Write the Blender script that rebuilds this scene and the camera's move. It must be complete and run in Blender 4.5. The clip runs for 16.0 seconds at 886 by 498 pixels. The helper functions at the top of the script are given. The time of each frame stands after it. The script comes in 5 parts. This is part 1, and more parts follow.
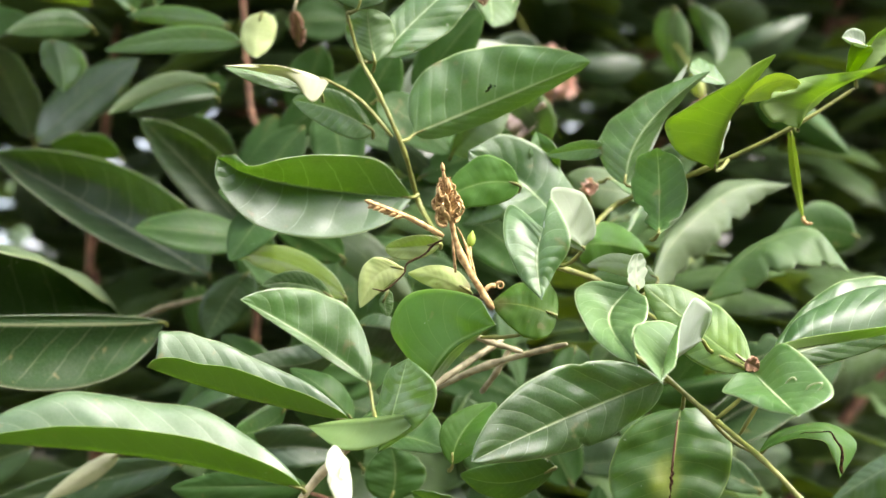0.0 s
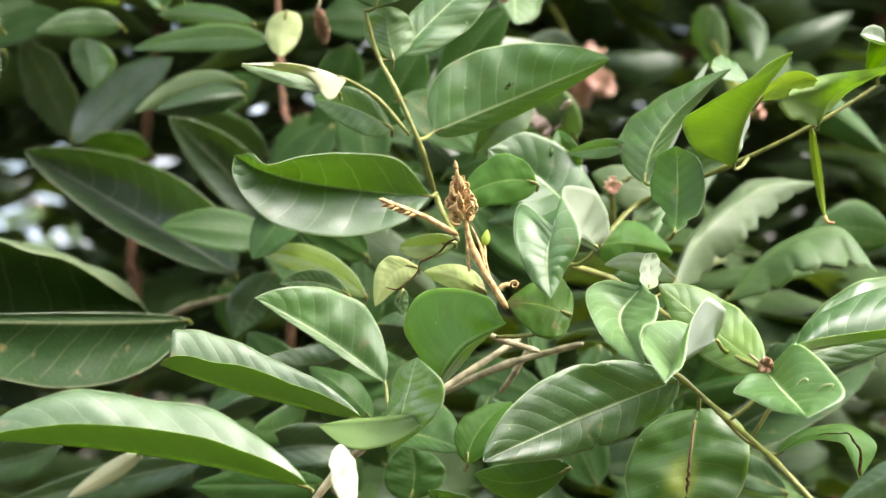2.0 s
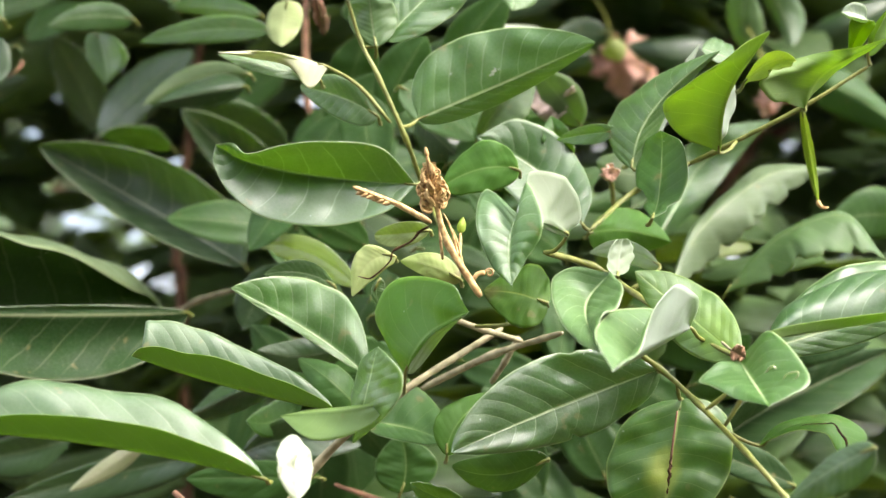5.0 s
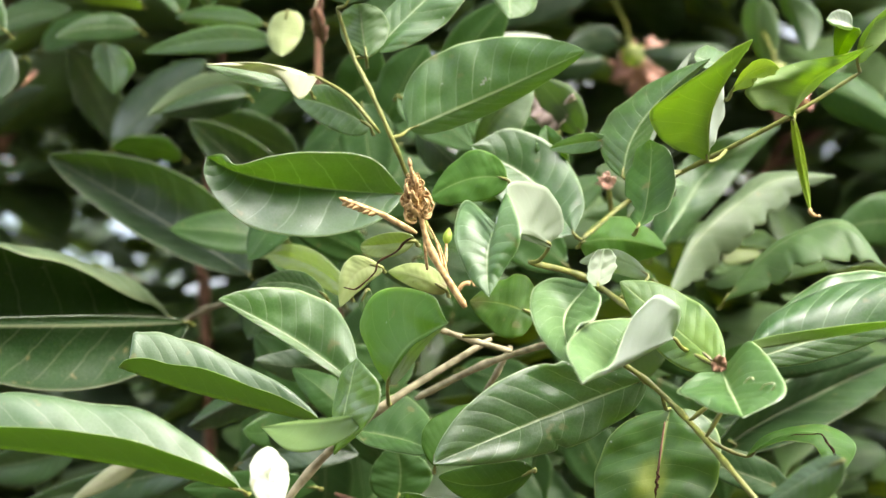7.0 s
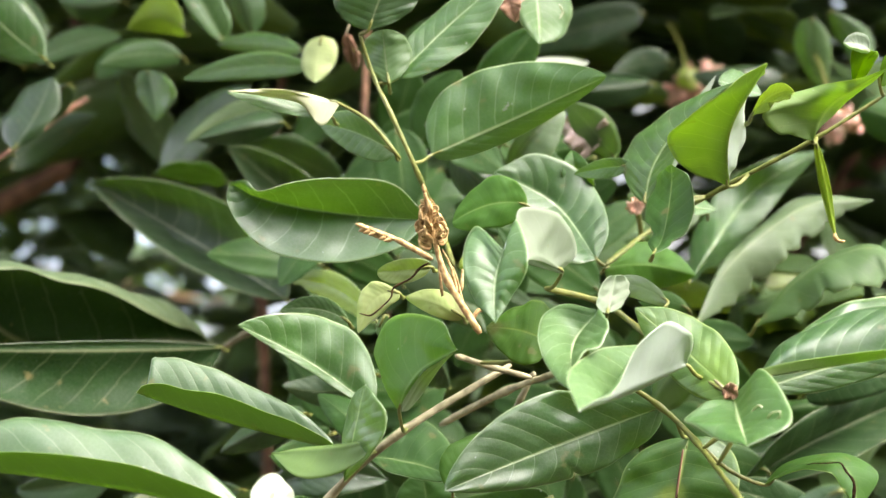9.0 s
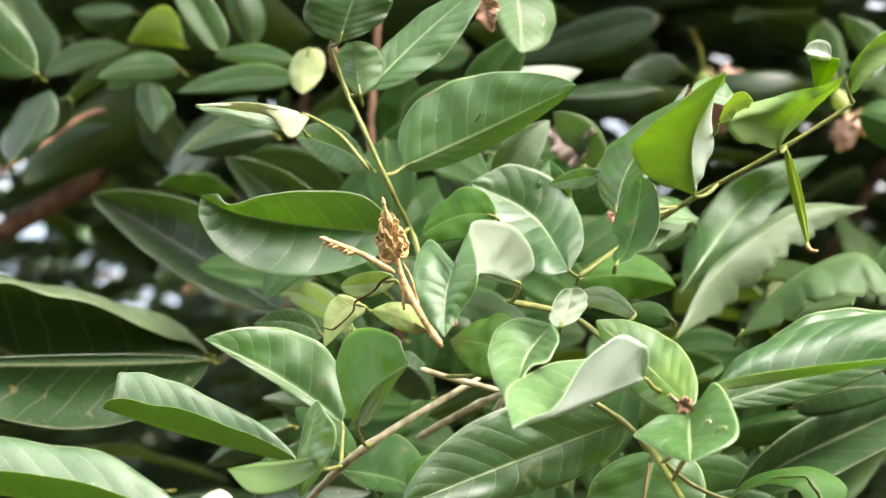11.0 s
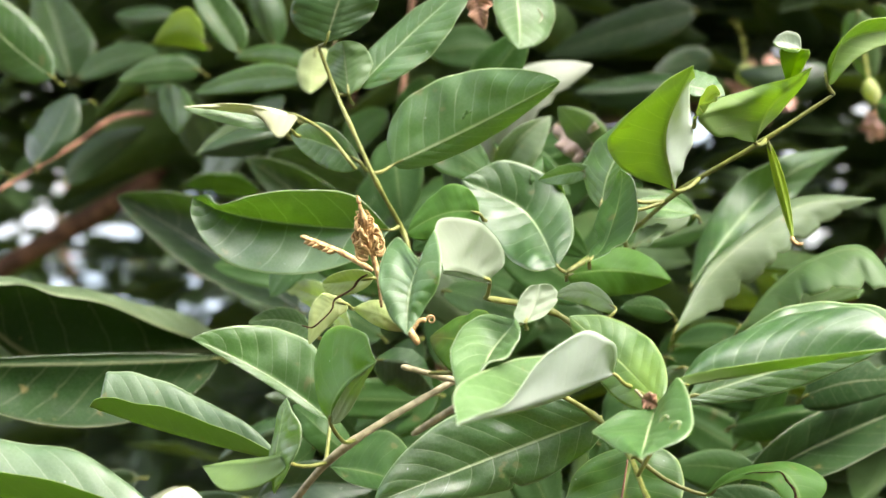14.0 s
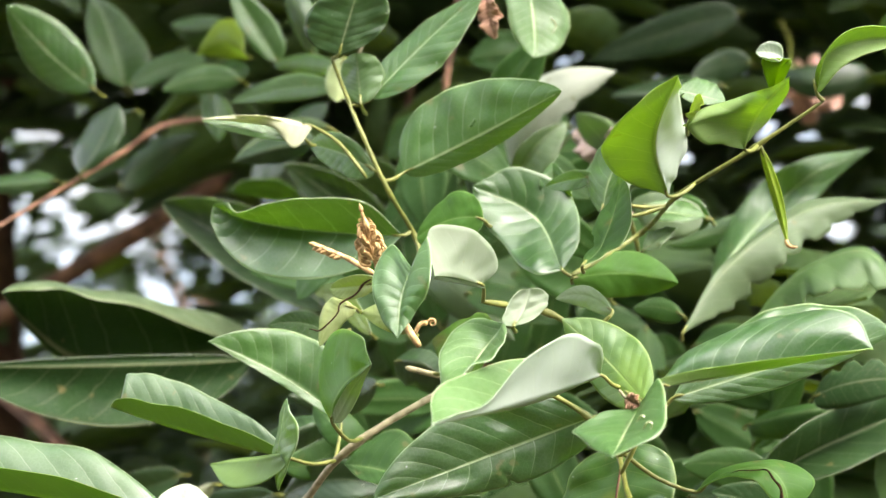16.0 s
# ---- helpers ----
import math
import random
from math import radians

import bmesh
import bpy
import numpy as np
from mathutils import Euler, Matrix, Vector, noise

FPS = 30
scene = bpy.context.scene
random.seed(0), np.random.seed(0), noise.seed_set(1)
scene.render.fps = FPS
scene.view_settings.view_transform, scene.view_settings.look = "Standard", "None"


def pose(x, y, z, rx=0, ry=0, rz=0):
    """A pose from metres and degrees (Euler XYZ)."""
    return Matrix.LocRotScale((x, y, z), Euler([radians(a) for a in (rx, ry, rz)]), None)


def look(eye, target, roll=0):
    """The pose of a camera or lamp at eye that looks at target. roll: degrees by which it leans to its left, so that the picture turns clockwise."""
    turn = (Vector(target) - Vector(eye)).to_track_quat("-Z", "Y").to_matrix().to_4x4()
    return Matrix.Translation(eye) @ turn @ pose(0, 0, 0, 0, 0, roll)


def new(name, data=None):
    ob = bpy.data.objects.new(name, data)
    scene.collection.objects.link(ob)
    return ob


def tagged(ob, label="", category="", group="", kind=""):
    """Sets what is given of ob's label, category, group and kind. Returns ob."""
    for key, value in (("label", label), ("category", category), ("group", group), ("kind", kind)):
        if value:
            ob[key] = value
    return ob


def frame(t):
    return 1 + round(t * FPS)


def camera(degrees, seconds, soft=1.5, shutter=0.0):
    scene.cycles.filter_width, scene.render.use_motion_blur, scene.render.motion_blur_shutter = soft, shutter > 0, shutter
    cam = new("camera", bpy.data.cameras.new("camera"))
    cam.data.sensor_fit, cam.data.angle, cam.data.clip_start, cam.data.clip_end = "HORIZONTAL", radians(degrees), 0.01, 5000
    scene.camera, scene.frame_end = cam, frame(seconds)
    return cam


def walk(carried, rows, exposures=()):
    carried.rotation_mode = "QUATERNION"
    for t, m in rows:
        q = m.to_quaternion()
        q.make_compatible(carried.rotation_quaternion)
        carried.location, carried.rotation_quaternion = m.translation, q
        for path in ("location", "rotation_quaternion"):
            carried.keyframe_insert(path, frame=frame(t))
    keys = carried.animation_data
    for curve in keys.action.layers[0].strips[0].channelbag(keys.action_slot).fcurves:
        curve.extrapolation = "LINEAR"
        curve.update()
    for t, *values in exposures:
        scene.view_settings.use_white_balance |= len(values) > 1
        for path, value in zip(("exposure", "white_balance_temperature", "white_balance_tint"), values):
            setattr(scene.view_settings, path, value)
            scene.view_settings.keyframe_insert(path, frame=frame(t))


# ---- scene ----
cam = camera(27.47, 16.0, soft=1.4)
cam.data.dof.use_dof = True
cam.data.dof.focus_distance = 1.08
cam.data.dof.aperture_fstop = 7.5


def stand(t, x, y, z, yaw, pitch, roll):
    return t, pose(x, y, z, 90 + pitch, 0, yaw) @ pose(0, 0, 0, 0, 0, roll)


walk(cam, [
    stand(0, -0.1712, -0.0107, 1.5008, -8.709, -0.509, 0.726),
    stand(0.5, -0.1639, -0.0116, 1.4986, -8.629, -0.561, 0.779),
    stand(1, -0.1593, -0.0114, 1.5001, -8.211, -0.628, 0.880),
    stand(1.5, -0.1519, -0.0114, 1.5024, -7.409, -0.577, 0.892),
    stand(2, -0.1409, -0.0100, 1.5015, -6.727, -0.594, 0.815),
    stand(2.5, -0.1271, -0.0086, 1.5008, -6.033, -0.714, 0.717),
    stand(3, -0.1131, -0.0046, 1.4968, -5.424, -0.695, 0.627),
    stand(3.5, -0.0977, -0.0022, 1.4963, -4.820, -0.843, 0.539),
    stand(4, -0.0837, 0.0006, 1.4956, -4.282, -0.774, 0.459),
    stand(6.5, -0.0252, 0.0007, 1.4990, -2.049, -0.668, 0.140),
    stand(7, -0.0162, 0.0002, 1.5006, -1.591, -0.593, 0.078),
    stand(7.5, -0.0074, 0.0010, 1.5018, -0.801, -0.264, 0.059),
    stand(8, 0.0008, -0.0000, 1.5007, 0.006, 0.035, 0.003),
    stand(8.5, 0.0154, 0.0025, 1.4997, 0.760, 0.131, 0.061),
    stand(9, 0.0305, 0.0029, 1.5022, 1.355, 0.143, 0.031),
    stand(11.5, 0.1135, 0.0170, 1.5080, 4.219, 0.349, -0.502),
    stand(12, 0.1265, 0.0203, 1.5083, 4.628, 0.432, -0.624),
    stand(12.5, 0.1393, 0.0222, 1.5076, 5.305, 0.345, -0.711),
    stand(13, 0.1510, 0.0239, 1.5077, 5.995, 0.284, -0.806),
    stand(13.5, 0.1626, 0.0216, 1.5072, 6.665, 0.235, -0.926),
    stand(14, 0.1773, 0.0167, 1.5081, 7.214, 0.145, -1.026),
    stand(14.5, 0.1953, 0.0095, 1.5085, 7.780, 0.293, -1.114),
    stand(15, 0.2147, 0.0004, 1.5083, 8.359, 0.477, -1.189),
    stand(15.5, 0.2326, -0.0039, 1.5103, 9.157, 0.062, -1.341),
    stand(16, 0.2454, -0.0130, 1.5125, 10.478, 0.090, -1.386),
], exposures=((0.0, 3.50, 6800, 14), (16.0, 3.50, 6800, 14)))

# ---- light: bright overcast sky, soft sun from above and behind the camera ----
world = bpy.data.worlds.new("overcast_sky")
scene.world = world
world.use_nodes = True
wn = world.node_tree.nodes
sky = wn.new("ShaderNodeTexSky")
sky.sky_type = "NISHITA"
sky.sun_disc = False
sky.sun_elevation, sky.sun_rotation = radians(56), radians(110)
sky.air_density, sky.dust_density, sky.ozone_density = 1.0, 3.2, 0.6
wn["Background"].inputs["Strength"].default_value = 0.115
veil = wn.new("ShaderNodeHueSaturation")
veil.inputs["Saturation"].default_value = 0.4
world.node_tree.links.new(sky.outputs[0], veil.inputs["Color"])
world.node_tree.links.new(veil.outputs[0], wn["Background"].inputs["Color"])

sun = new("sun", bpy.data.lights.new("sun", "SUN"))
sun.data.energy, sun.data.angle, sun.data.color = 0.80, radians(62), (1.0, 0.98, 0.94)
sun.matrix_world = look((1.9, -0.7, 3.3), (0, 0, 0))


# ---- materials ----
class Graph:
    """Short hand for a node material."""

    def __init__(self, name):
        self.mat = bpy.data.materials.new(name)
        self.mat.use_nodes = True
        self.nt = self.mat.node_tree
        self.bsdf = self.nt.nodes["Principled BSDF"]
        self.out = self.nt.nodes["Material Output"]

    def put(self, value, socket):
        if isinstance(value, bpy.types.NodeSocket):
            self.nt.links.new(value, socket)
        else:
            socket.default_value = value

    def math(self, op, a, b=0.0, c=0.0):
        n = self.nt.nodes.new("ShaderNodeMath")
        n.operation = op
        for v, s in zip((a, b, c), n.inputs):
            self.put(v, s)
        return n.outputs[0]

    def mix(self, fac, a, b):
        n = self.nt.nodes.new("ShaderNodeMix")
        n.data_type = "RGBA"
        for v, s in ((fac, n.inputs[0]), (a, n.inputs[6]), (b, n.inputs[7])):
            self.put(v, s)
        return n.outputs[2]

    def band(self, x, lo, hi):
        n = self.nt.nodes.new("ShaderNodeMapRange")
        n.interpolation_type = "SMOOTHSTEP"
        self.put(x, n.inputs[0])
        n.inputs[1].default_value, n.inputs[2].default_value = lo, hi
        return n.outputs[0]

    def noise(self, scale, detail=3.0, vec=None):
        n = self.nt.nodes.new("ShaderNodeTexNoise")
        n.inputs["Scale"].default_value, n.inputs["Detail"].default_value = scale, detail
        if vec is None:
            vec = self.nt.nodes.new("ShaderNodeTexCoord").outputs["Object"]
        self.nt.links.new(vec, n.inputs["Vector"])
        return n.outputs[0]


def rgb(r, g, b):
    return (r, g, b, 1.0)


def leaf_skin(name, deep, light, rib, rough, glow, vein=0.5, bump=0.28, spots=None, islands=False, gloss=0.8, through_tint=(0.44, 0.73, 0.11), stain=None):
    """A leaf's face: two greens mottled together, pale midrib and side veins laid out along the blade, waxy gloss,
    and some light let through. spots: colour and amount of blemishes; stain: colour, (along, across, length, width) of one
    yellowed patch."""
    g = Graph(name)
    uv = g.nt.nodes.new("ShaderNodeUVMap").outputs[0]
    sep = g.nt.nodes.new("ShaderNodeSeparateXYZ")
    g.nt.links.new(uv, sep.inputs[0])
    v = g.math("ABSOLUTE", g.math("MULTIPLY_ADD", sep.outputs[0], 2.0, -1.0))
    s = sep.outputs[1]
    wob = g.math("MULTIPLY_ADD", g.noise(45.0, 2.0), 0.36, -0.18)
    run = g.math("ADD", g.math("MULTIPLY", g.math("SUBTRACT", s, g.math("MULTIPLY", g.math("POWER", v, 1.25), 0.16)), 10.0), wob)
    saw = g.math("PINGPONG", run, 0.5)
    side = g.math("SUBTRACT", 1.0, g.band(saw, 0.0, 0.038))
    side = g.math("MULTIPLY", side, g.math("SUBTRACT", 1.0, g.band(v, 0.75, 1.0)))
    fine = g.noise(420.0, 3.0)
    mid = g.math("SUBTRACT", 1.0, g.band(v, 0.014, 0.045))
    cells = g.nt.nodes.new("ShaderNodeTexVoronoi")
    cells.feature = "DISTANCE_TO_EDGE"
    cells.inputs["Scale"].default_value = 330.0
    g.nt.links.new(g.nt.nodes.new("ShaderNodeTexCoord").outputs["Object"], cells.inputs["Vector"])
    net = g.math("SUBTRACT", 1.0, g.band(cells.outputs["Distance"], 0.0, 0.16))
    if islands:
        info = g.nt.nodes.new("ShaderNodeNewGeometry").outputs["Random Per Island"]
    else:
        info = g.nt.nodes.new("ShaderNodeObjectInfo").outputs["Random"]
    mott = g.band(g.noise(38.0, 4.0), 0.3, 0.72)
    fac = g.math("ADD", g.math("MULTIPLY", mott, 0.45), g.math("MULTIPLY", info, 0.5))
    col = g.mix(fac, rgb(*deep), rgb(*light))
    col = g.mix(g.math("MULTIPLY", side, vein * 0.85), col, rgb(*rib))
    col = g.mix(g.math("MULTIPLY", g.band(fine, 0.55, 0.8), 0.06), col, rgb(*rib))
    col = g.mix(g.math("MULTIPLY", net, vein * 0.12), col, rgb(*rib))
    col = g.mix(g.math("MULTIPLY", mid, min(1.0, vein * 1.5)), col, rgb(*rib))
    col = g.mix(g.math("MULTIPLY", g.band(v, 0.962, 0.99), min(0.65, vein * 1.2)), col, rgb(*rib))
    speck = g.math("MULTIPLY", g.band(g.noise(95.0, 2.0), 0.68, 0.74), 0.6)
    col = g.mix(speck, col, rgb(0.13, 0.11, 0.04))
    dust = g.math("MULTIPLY", g.band(g.noise(260.0, 1.0), 0.80, 0.82), 0.6)
    col = g.mix(dust, col, rgb(0.5, 0.52, 0.38))
    if spots:
        tint, lo = spots
        col = g.mix(g.band(g.noise(17.0, 5.0), lo, lo + 0.12), col, rgb(*tint))
    if stain:
        tint, (along, across, length, breadth) = stain
        far = g.math("ADD", g.math("POWER", g.math("ABSOLUTE", g.math("DIVIDE", g.math("SUBTRACT", s, along), length)), 2.0),
                     g.math("POWER", g.math("ABSOLUTE", g.math("DIVIDE", g.math("SUBTRACT", sep.outputs[0], across), breadth)), 2.0))
        far = g.math("ADD", far, g.math("MULTIPLY_ADD", g.noise(120.0, 4.0), 1.6, -0.8))
        col = g.mix(g.math("SUBTRACT", 1.0, g.band(far, -0.4, 1.5)), col, rgb(*tint))
    g.put(col, g.bsdf.inputs["Base Color"])
    patch = g.math("ADD", g.math("MULTIPLY", g.band(g.noise(48.0, 4.0), 0.38, 0.68), 0.26), g.math("MULTIPLY", g.noise(110.0, 3.0), 0.10))
    g.put(g.math("ADD", rough, patch), g.bsdf.inputs["Roughness"])
    g.bsdf.inputs["Specular IOR Level"].default_value = gloss
    b = g.nt.nodes.new("ShaderNodeBump")
    b.inputs["Strength"].default_value, b.inputs["Distance"].default_value = bump, 0.0012
    height = g.math("ADD", g.math("MULTIPLY", g.math("POWER", saw, 0.6), g.math("MULTIPLY_ADD", g.band(g.noise(24.0, 2.0), 0.3, 0.7), 0.9, 0.35)), g.math("MULTIPLY", fine, 0.10))
    height = g.math("SUBTRACT", height, g.math("MULTIPLY", net, 0.06))
    height = g.math("SUBTRACT", height, g.math("MULTIPLY", mid, 0.5))
    g.put(height, b.inputs["Height"])
    g.put(b.outputs[0], g.bsdf.inputs["Normal"])
    tr = g.nt.nodes.new("ShaderNodeBsdfTranslucent")
    g.put(g.mix(0.85, col, rgb(*through_tint)), tr.inputs[0])
    mx = g.nt.nodes.new("ShaderNodeMixShader")
    mx.inputs[0].default_value = glow
    g.nt.links.new(g.bsdf.outputs[0], mx.inputs[1])
    g.nt.links.new(tr.outputs[0], mx.inputs[2])
    g.nt.links.new(mx.outputs[0], g.out.inputs[0])
    return g.mat


def bark_skin(name, deep, light, rough=0.75, scale=90.0):
    g = Graph(name)
    n1, n2 = g.noise(scale, 5.0), g.noise(scale * 5, 3.0)
    g.put(g.mix(g.band(n1, 0.3, 0.7), rgb(*deep), rgb(*light)), g.bsdf.inputs["Base Color"])
    g.bsdf.inputs["Roughness"].default_value = rough
    b = g.nt.nodes.new("ShaderNodeBump")
    b.inputs["Strength"].default_value, b.inputs["Distance"].default_value = 0.6, 0.001
    g.put(g.math("ADD", n1, g.math("MULTIPLY", n2, 0.4)), b.inputs["Height"])
    g.put(b.outputs[0], g.bsdf.inputs["Normal"])
    return g.mat


RIB = (0.33, 0.42, 0.21)
YOUNG = (0.34, 0.56, 0.03)
SKINS = {
    "green": leaf_skin("leaf_green", (0.013, 0.052, 0.010), (0.034, 0.097, 0.020), RIB, 0.33, 0.30, 0.58, 0.42, gloss=0.66),
    # deep green, lowered further for the canopy shade on the back leaves
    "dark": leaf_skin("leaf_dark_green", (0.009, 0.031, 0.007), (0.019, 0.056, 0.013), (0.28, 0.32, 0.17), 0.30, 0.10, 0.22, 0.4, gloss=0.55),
    # the shade over the big back leaves is put into this green
    "part_shade": leaf_skin("leaf_green_part_shade", (0.008, 0.030, 0.008), (0.017, 0.050, 0.013), (0.42, 0.44, 0.26), 0.38, 0.12, 0.35, 0.35, gloss=0.5),
    # darkest copy of the leaf green, with full shade put into its colour
    "in_shade": leaf_skin("leaf_green_in_shade", (0.006, 0.022, 0.005), (0.013, 0.040, 0.010), (0.42, 0.44, 0.24), 0.47, 0.06, 0.18, 0.35, gloss=0.10),
    "deep": leaf_skin("leaf_deep_green", (0.018, 0.066, 0.007), (0.036, 0.105, 0.012), (0.22, 0.32, 0.10), 0.46, 0.34, 0.35, 0.2, gloss=0.22),
    "glossy": leaf_skin("leaf_glossy_green", (0.009, 0.043, 0.008), (0.022, 0.074, 0.016), (0.30, 0.40, 0.20), 0.30, 0.26, 0.6, 0.50, gloss=0.80),
    # matt dark green for leaves behind, their shade put into the colour
    "shaded": leaf_skin("leaf_matt_green_shaded", (0.012, 0.044, 0.007), (0.026, 0.080, 0.013), (0.16, 0.22, 0.08), 0.42, 0.2, 0.4, gloss=0.25),
    "matt": leaf_skin("leaf_matt_green", (0.023, 0.069, 0.014), (0.048, 0.111, 0.027), (0.32, 0.41, 0.19), 0.31, 0.26, 0.6, 0.42, gloss=0.62),
    # paler and greyer: the sky's sheen is put into this green
    "sheened": leaf_skin("leaf_sheened_green", (0.029, 0.068, 0.022), (0.053, 0.104, 0.041), (0.30, 0.37, 0.20), 0.34, 0.20, 0.40, 0.34, gloss=0.72),
    "bright": leaf_skin("leaf_fresh_green", (0.034, 0.084, 0.022), (0.067, 0.133, 0.043), (0.38, 0.47, 0.24), 0.37, 0.24, 0.6, 0.4, gloss=0.42),
    "young": leaf_skin("leaf_young_green", (0.080, 0.150, 0.020), (0.140, 0.230, 0.034), (0.36, 0.40, 0.10), 0.38, 0.42, 0.4, gloss=0.35, through_tint=(0.62, 0.78, 0.14)),
    "olive": leaf_skin("leaf_olive", (0.012, 0.046, 0.004), (0.034, 0.092, 0.008), (0.20, 0.24, 0.04), 0.42, 0.38, 0.3,
                       0.3, ((0.05, 0.03, 0.012), 0.66), gloss=0.2, through_tint=(0.30, 0.46, 0.02)),
    "scarred": leaf_skin("leaf_yellowing_round_scar", (0.016, 0.060, 0.009), (0.040, 0.112, 0.016), (0.30, 0.38, 0.12), 0.32, 0.30, 0.5, 0.4,
                         gloss=0.5, stain=((0.22, 0.27, 0.045), (0.54, 0.45, 0.20, 0.15))),
    "flushed": leaf_skin("leaf_yellowing_at_base", (0.030, 0.088, 0.016), (0.058, 0.135, 0.026), (0.34, 0.42, 0.14), 0.32, 0.32, 0.5, 0.35,
                         gloss=0.55, through_tint=(0.62, 0.78, 0.14), stain=((0.095, 0.18, 0.02), (0.20, 0.42, 0.26, 0.42))),
    "lime": leaf_skin("leaf_lime_green", (0.060, 0.130, 0.008), (0.100, 0.190, 0.012), (0.20, 0.22, 0.03), 0.45, 0.45, 0.4, gloss=0.12, through_tint=(0.50, 0.70, 0.03)),
    "yellow": leaf_skin("leaf_yellow_green", (0.110, 0.190, 0.014), (0.180, 0.270, 0.022), (0.32, 0.36, 0.08), 0.38, 0.45, 0.4, gloss=0.35, through_tint=(0.62, 0.78, 0.14)),
    "pale": leaf_skin("leaf_greyed_green", (0.050, 0.084, 0.036), (0.088, 0.128, 0.062), (0.26, 0.30, 0.15), 0.42, 0.25, 0.35, gloss=0.45),
    "greyed": leaf_skin("leaf_dull_green", (0.026, 0.062, 0.017), (0.048, 0.094, 0.030), (0.20, 0.24, 0.11), 0.40, 0.25, 0.35, gloss=0.35),
    "cream": leaf_skin("leaf_bleached", (0.30, 0.33, 0.19), (0.41, 0.42, 0.27), (0.60, 0.58, 0.38), 0.5, 0.25, 0.3,
                       0.25, ((0.40, 0.30, 0.12), 0.70), through_tint=(0.62, 0.78, 0.14)),
    "blanched": leaf_skin("leaf_blanched_green", (0.26, 0.33, 0.12), (0.38, 0.45, 0.20), (0.5, 0.55, 0.3), 0.5, 0.3, 0.3, 0.25, through_tint=(0.62, 0.78, 0.14)),
    "wan": leaf_skin("leaf_wan_green", (0.14, 0.19, 0.06), (0.23, 0.28, 0.10), (0.36, 0.40, 0.16), 0.36, 0.4, 0.35, through_tint=(0.62, 0.78, 0.14)),
    "white": leaf_skin("leaf_silver_underside", (0.23, 0.26, 0.19), (0.31, 0.34, 0.26), (0.36, 0.40, 0.29), 0.45, 0.2, 0.3, 0.2),
    "silver": leaf_skin("leaf_silver_grey", (0.125, 0.155, 0.105), (0.185, 0.215, 0.155), (0.26, 0.30, 0.20), 0.5, 0.3, 0.3, 0.2, gloss=0.3),
    "shrivelled": leaf_skin("leaf_shrivelled", (0.20, 0.29, 0.06), (0.40, 0.44, 0.18), (0.45, 0.45, 0.2), 0.5, 0.4, 0.3,
                            0.15, ((0.13, 0.075, 0.03), 0.52), through_tint=(0.62, 0.78, 0.14)),
}
UNDER = leaf_skin("leaf_underside", (0.285, 0.335, 0.285), (0.39, 0.445, 0.385), (0.44, 0.48, 0.36), 0.45, 0.46, 0.35, 0.2, None, False, 0.5, (0.42, 0.62, 0.10))
# the next two are greened: light from behind is put into their base colour
UNDER_BACKLIT = leaf_skin("leaf_underside_backlit", (0.070, 0.135, 0.032), (0.125, 0.21, 0.055), (0.26, 0.36, 0.11), 0.40, 0.45, 0.3, 0.2, None, False, 0.5, YOUNG)
UNDER_YOUNG = leaf_skin("leaf_underside_young_backlit", (0.13, 0.22, 0.06), (0.20, 0.30, 0.10), (0.34, 0.44, 0.14), 0.42, 0.50, 0.6, 0.4, None, False, 0.5, YOUNG)
DRY = leaf_skin("dry_leaf", (0.13, 0.055, 0.03), (0.36, 0.19, 0.11), (0.4, 0.25, 0.15), 0.7, 0.1, 0.4, 0.8, ((0.02, 0.012, 0.01), 0.60), through_tint=(0.62, 0.78, 0.14))
DRY_PALE = leaf_skin("pale_dry_leaf", (0.24, 0.16, 0.14), (0.52, 0.40, 0.36), (0.4, 0.3, 0.25), 0.65, 0.2, 0.4, 0.8, ((0.03, 0.015, 0.02), 0.57), through_tint=(0.62, 0.78, 0.14))
PETAL = leaf_skin("faded_petal", (0.55, 0.24, 0.17), (0.84, 0.56, 0.46), (0.5, 0.25, 0.18), 0.7, 0.25, 0.3, 0.6, ((0.25, 0.10, 0.06), 0.60), through_tint=(0.62, 0.78, 0.14))
CROWN = leaf_skin("crown_leaf", (0.015, 0.036, 0.009), (0.056, 0.110, 0.030), (0.12, 0.2, 0.07), 0.38, 0.22, 0.3, 0.2, None, True, 0.4, through_tint=(0.62, 0.78, 0.14))
STALK = bark_skin("green_stalk", (0.090, 0.108, 0.012), (0.165, 0.175, 0.032), 0.5, 160.0)
TWIG = bark_skin("twig_bark", (0.15, 0.13, 0.065), (0.33, 0.295, 0.17), 0.65, 120.0)
BARK = bark_skin("brown_bark", (0.09, 0.045, 0.025), (0.25, 0.13, 0.07), 0.85, 45.0)
SCAR = bark_skin("blackened_tissue", (0.014, 0.008, 0.004), (0.09, 0.05, 0.02), 0.95, 400.0)
SCAR.node_tree.nodes["Principled BSDF"].inputs["Specular IOR Level"].default_value = 0.1
BUD = bark_skin("rust_bud", (0.26, 0.145, 0.05), (0.56, 0.39, 0.17), 0.8, 300.0)
GROUND = bark_skin("leaf_litter", (0.020, 0.018, 0.009), (0.06, 0.05, 0.025), 0.95, 26.0)


BLOCKER_GREY = bark_skin("grey_blocker", (0.07, 0.075, 0.06), (0.15, 0.15, 0.125), 0.9, 1.4)


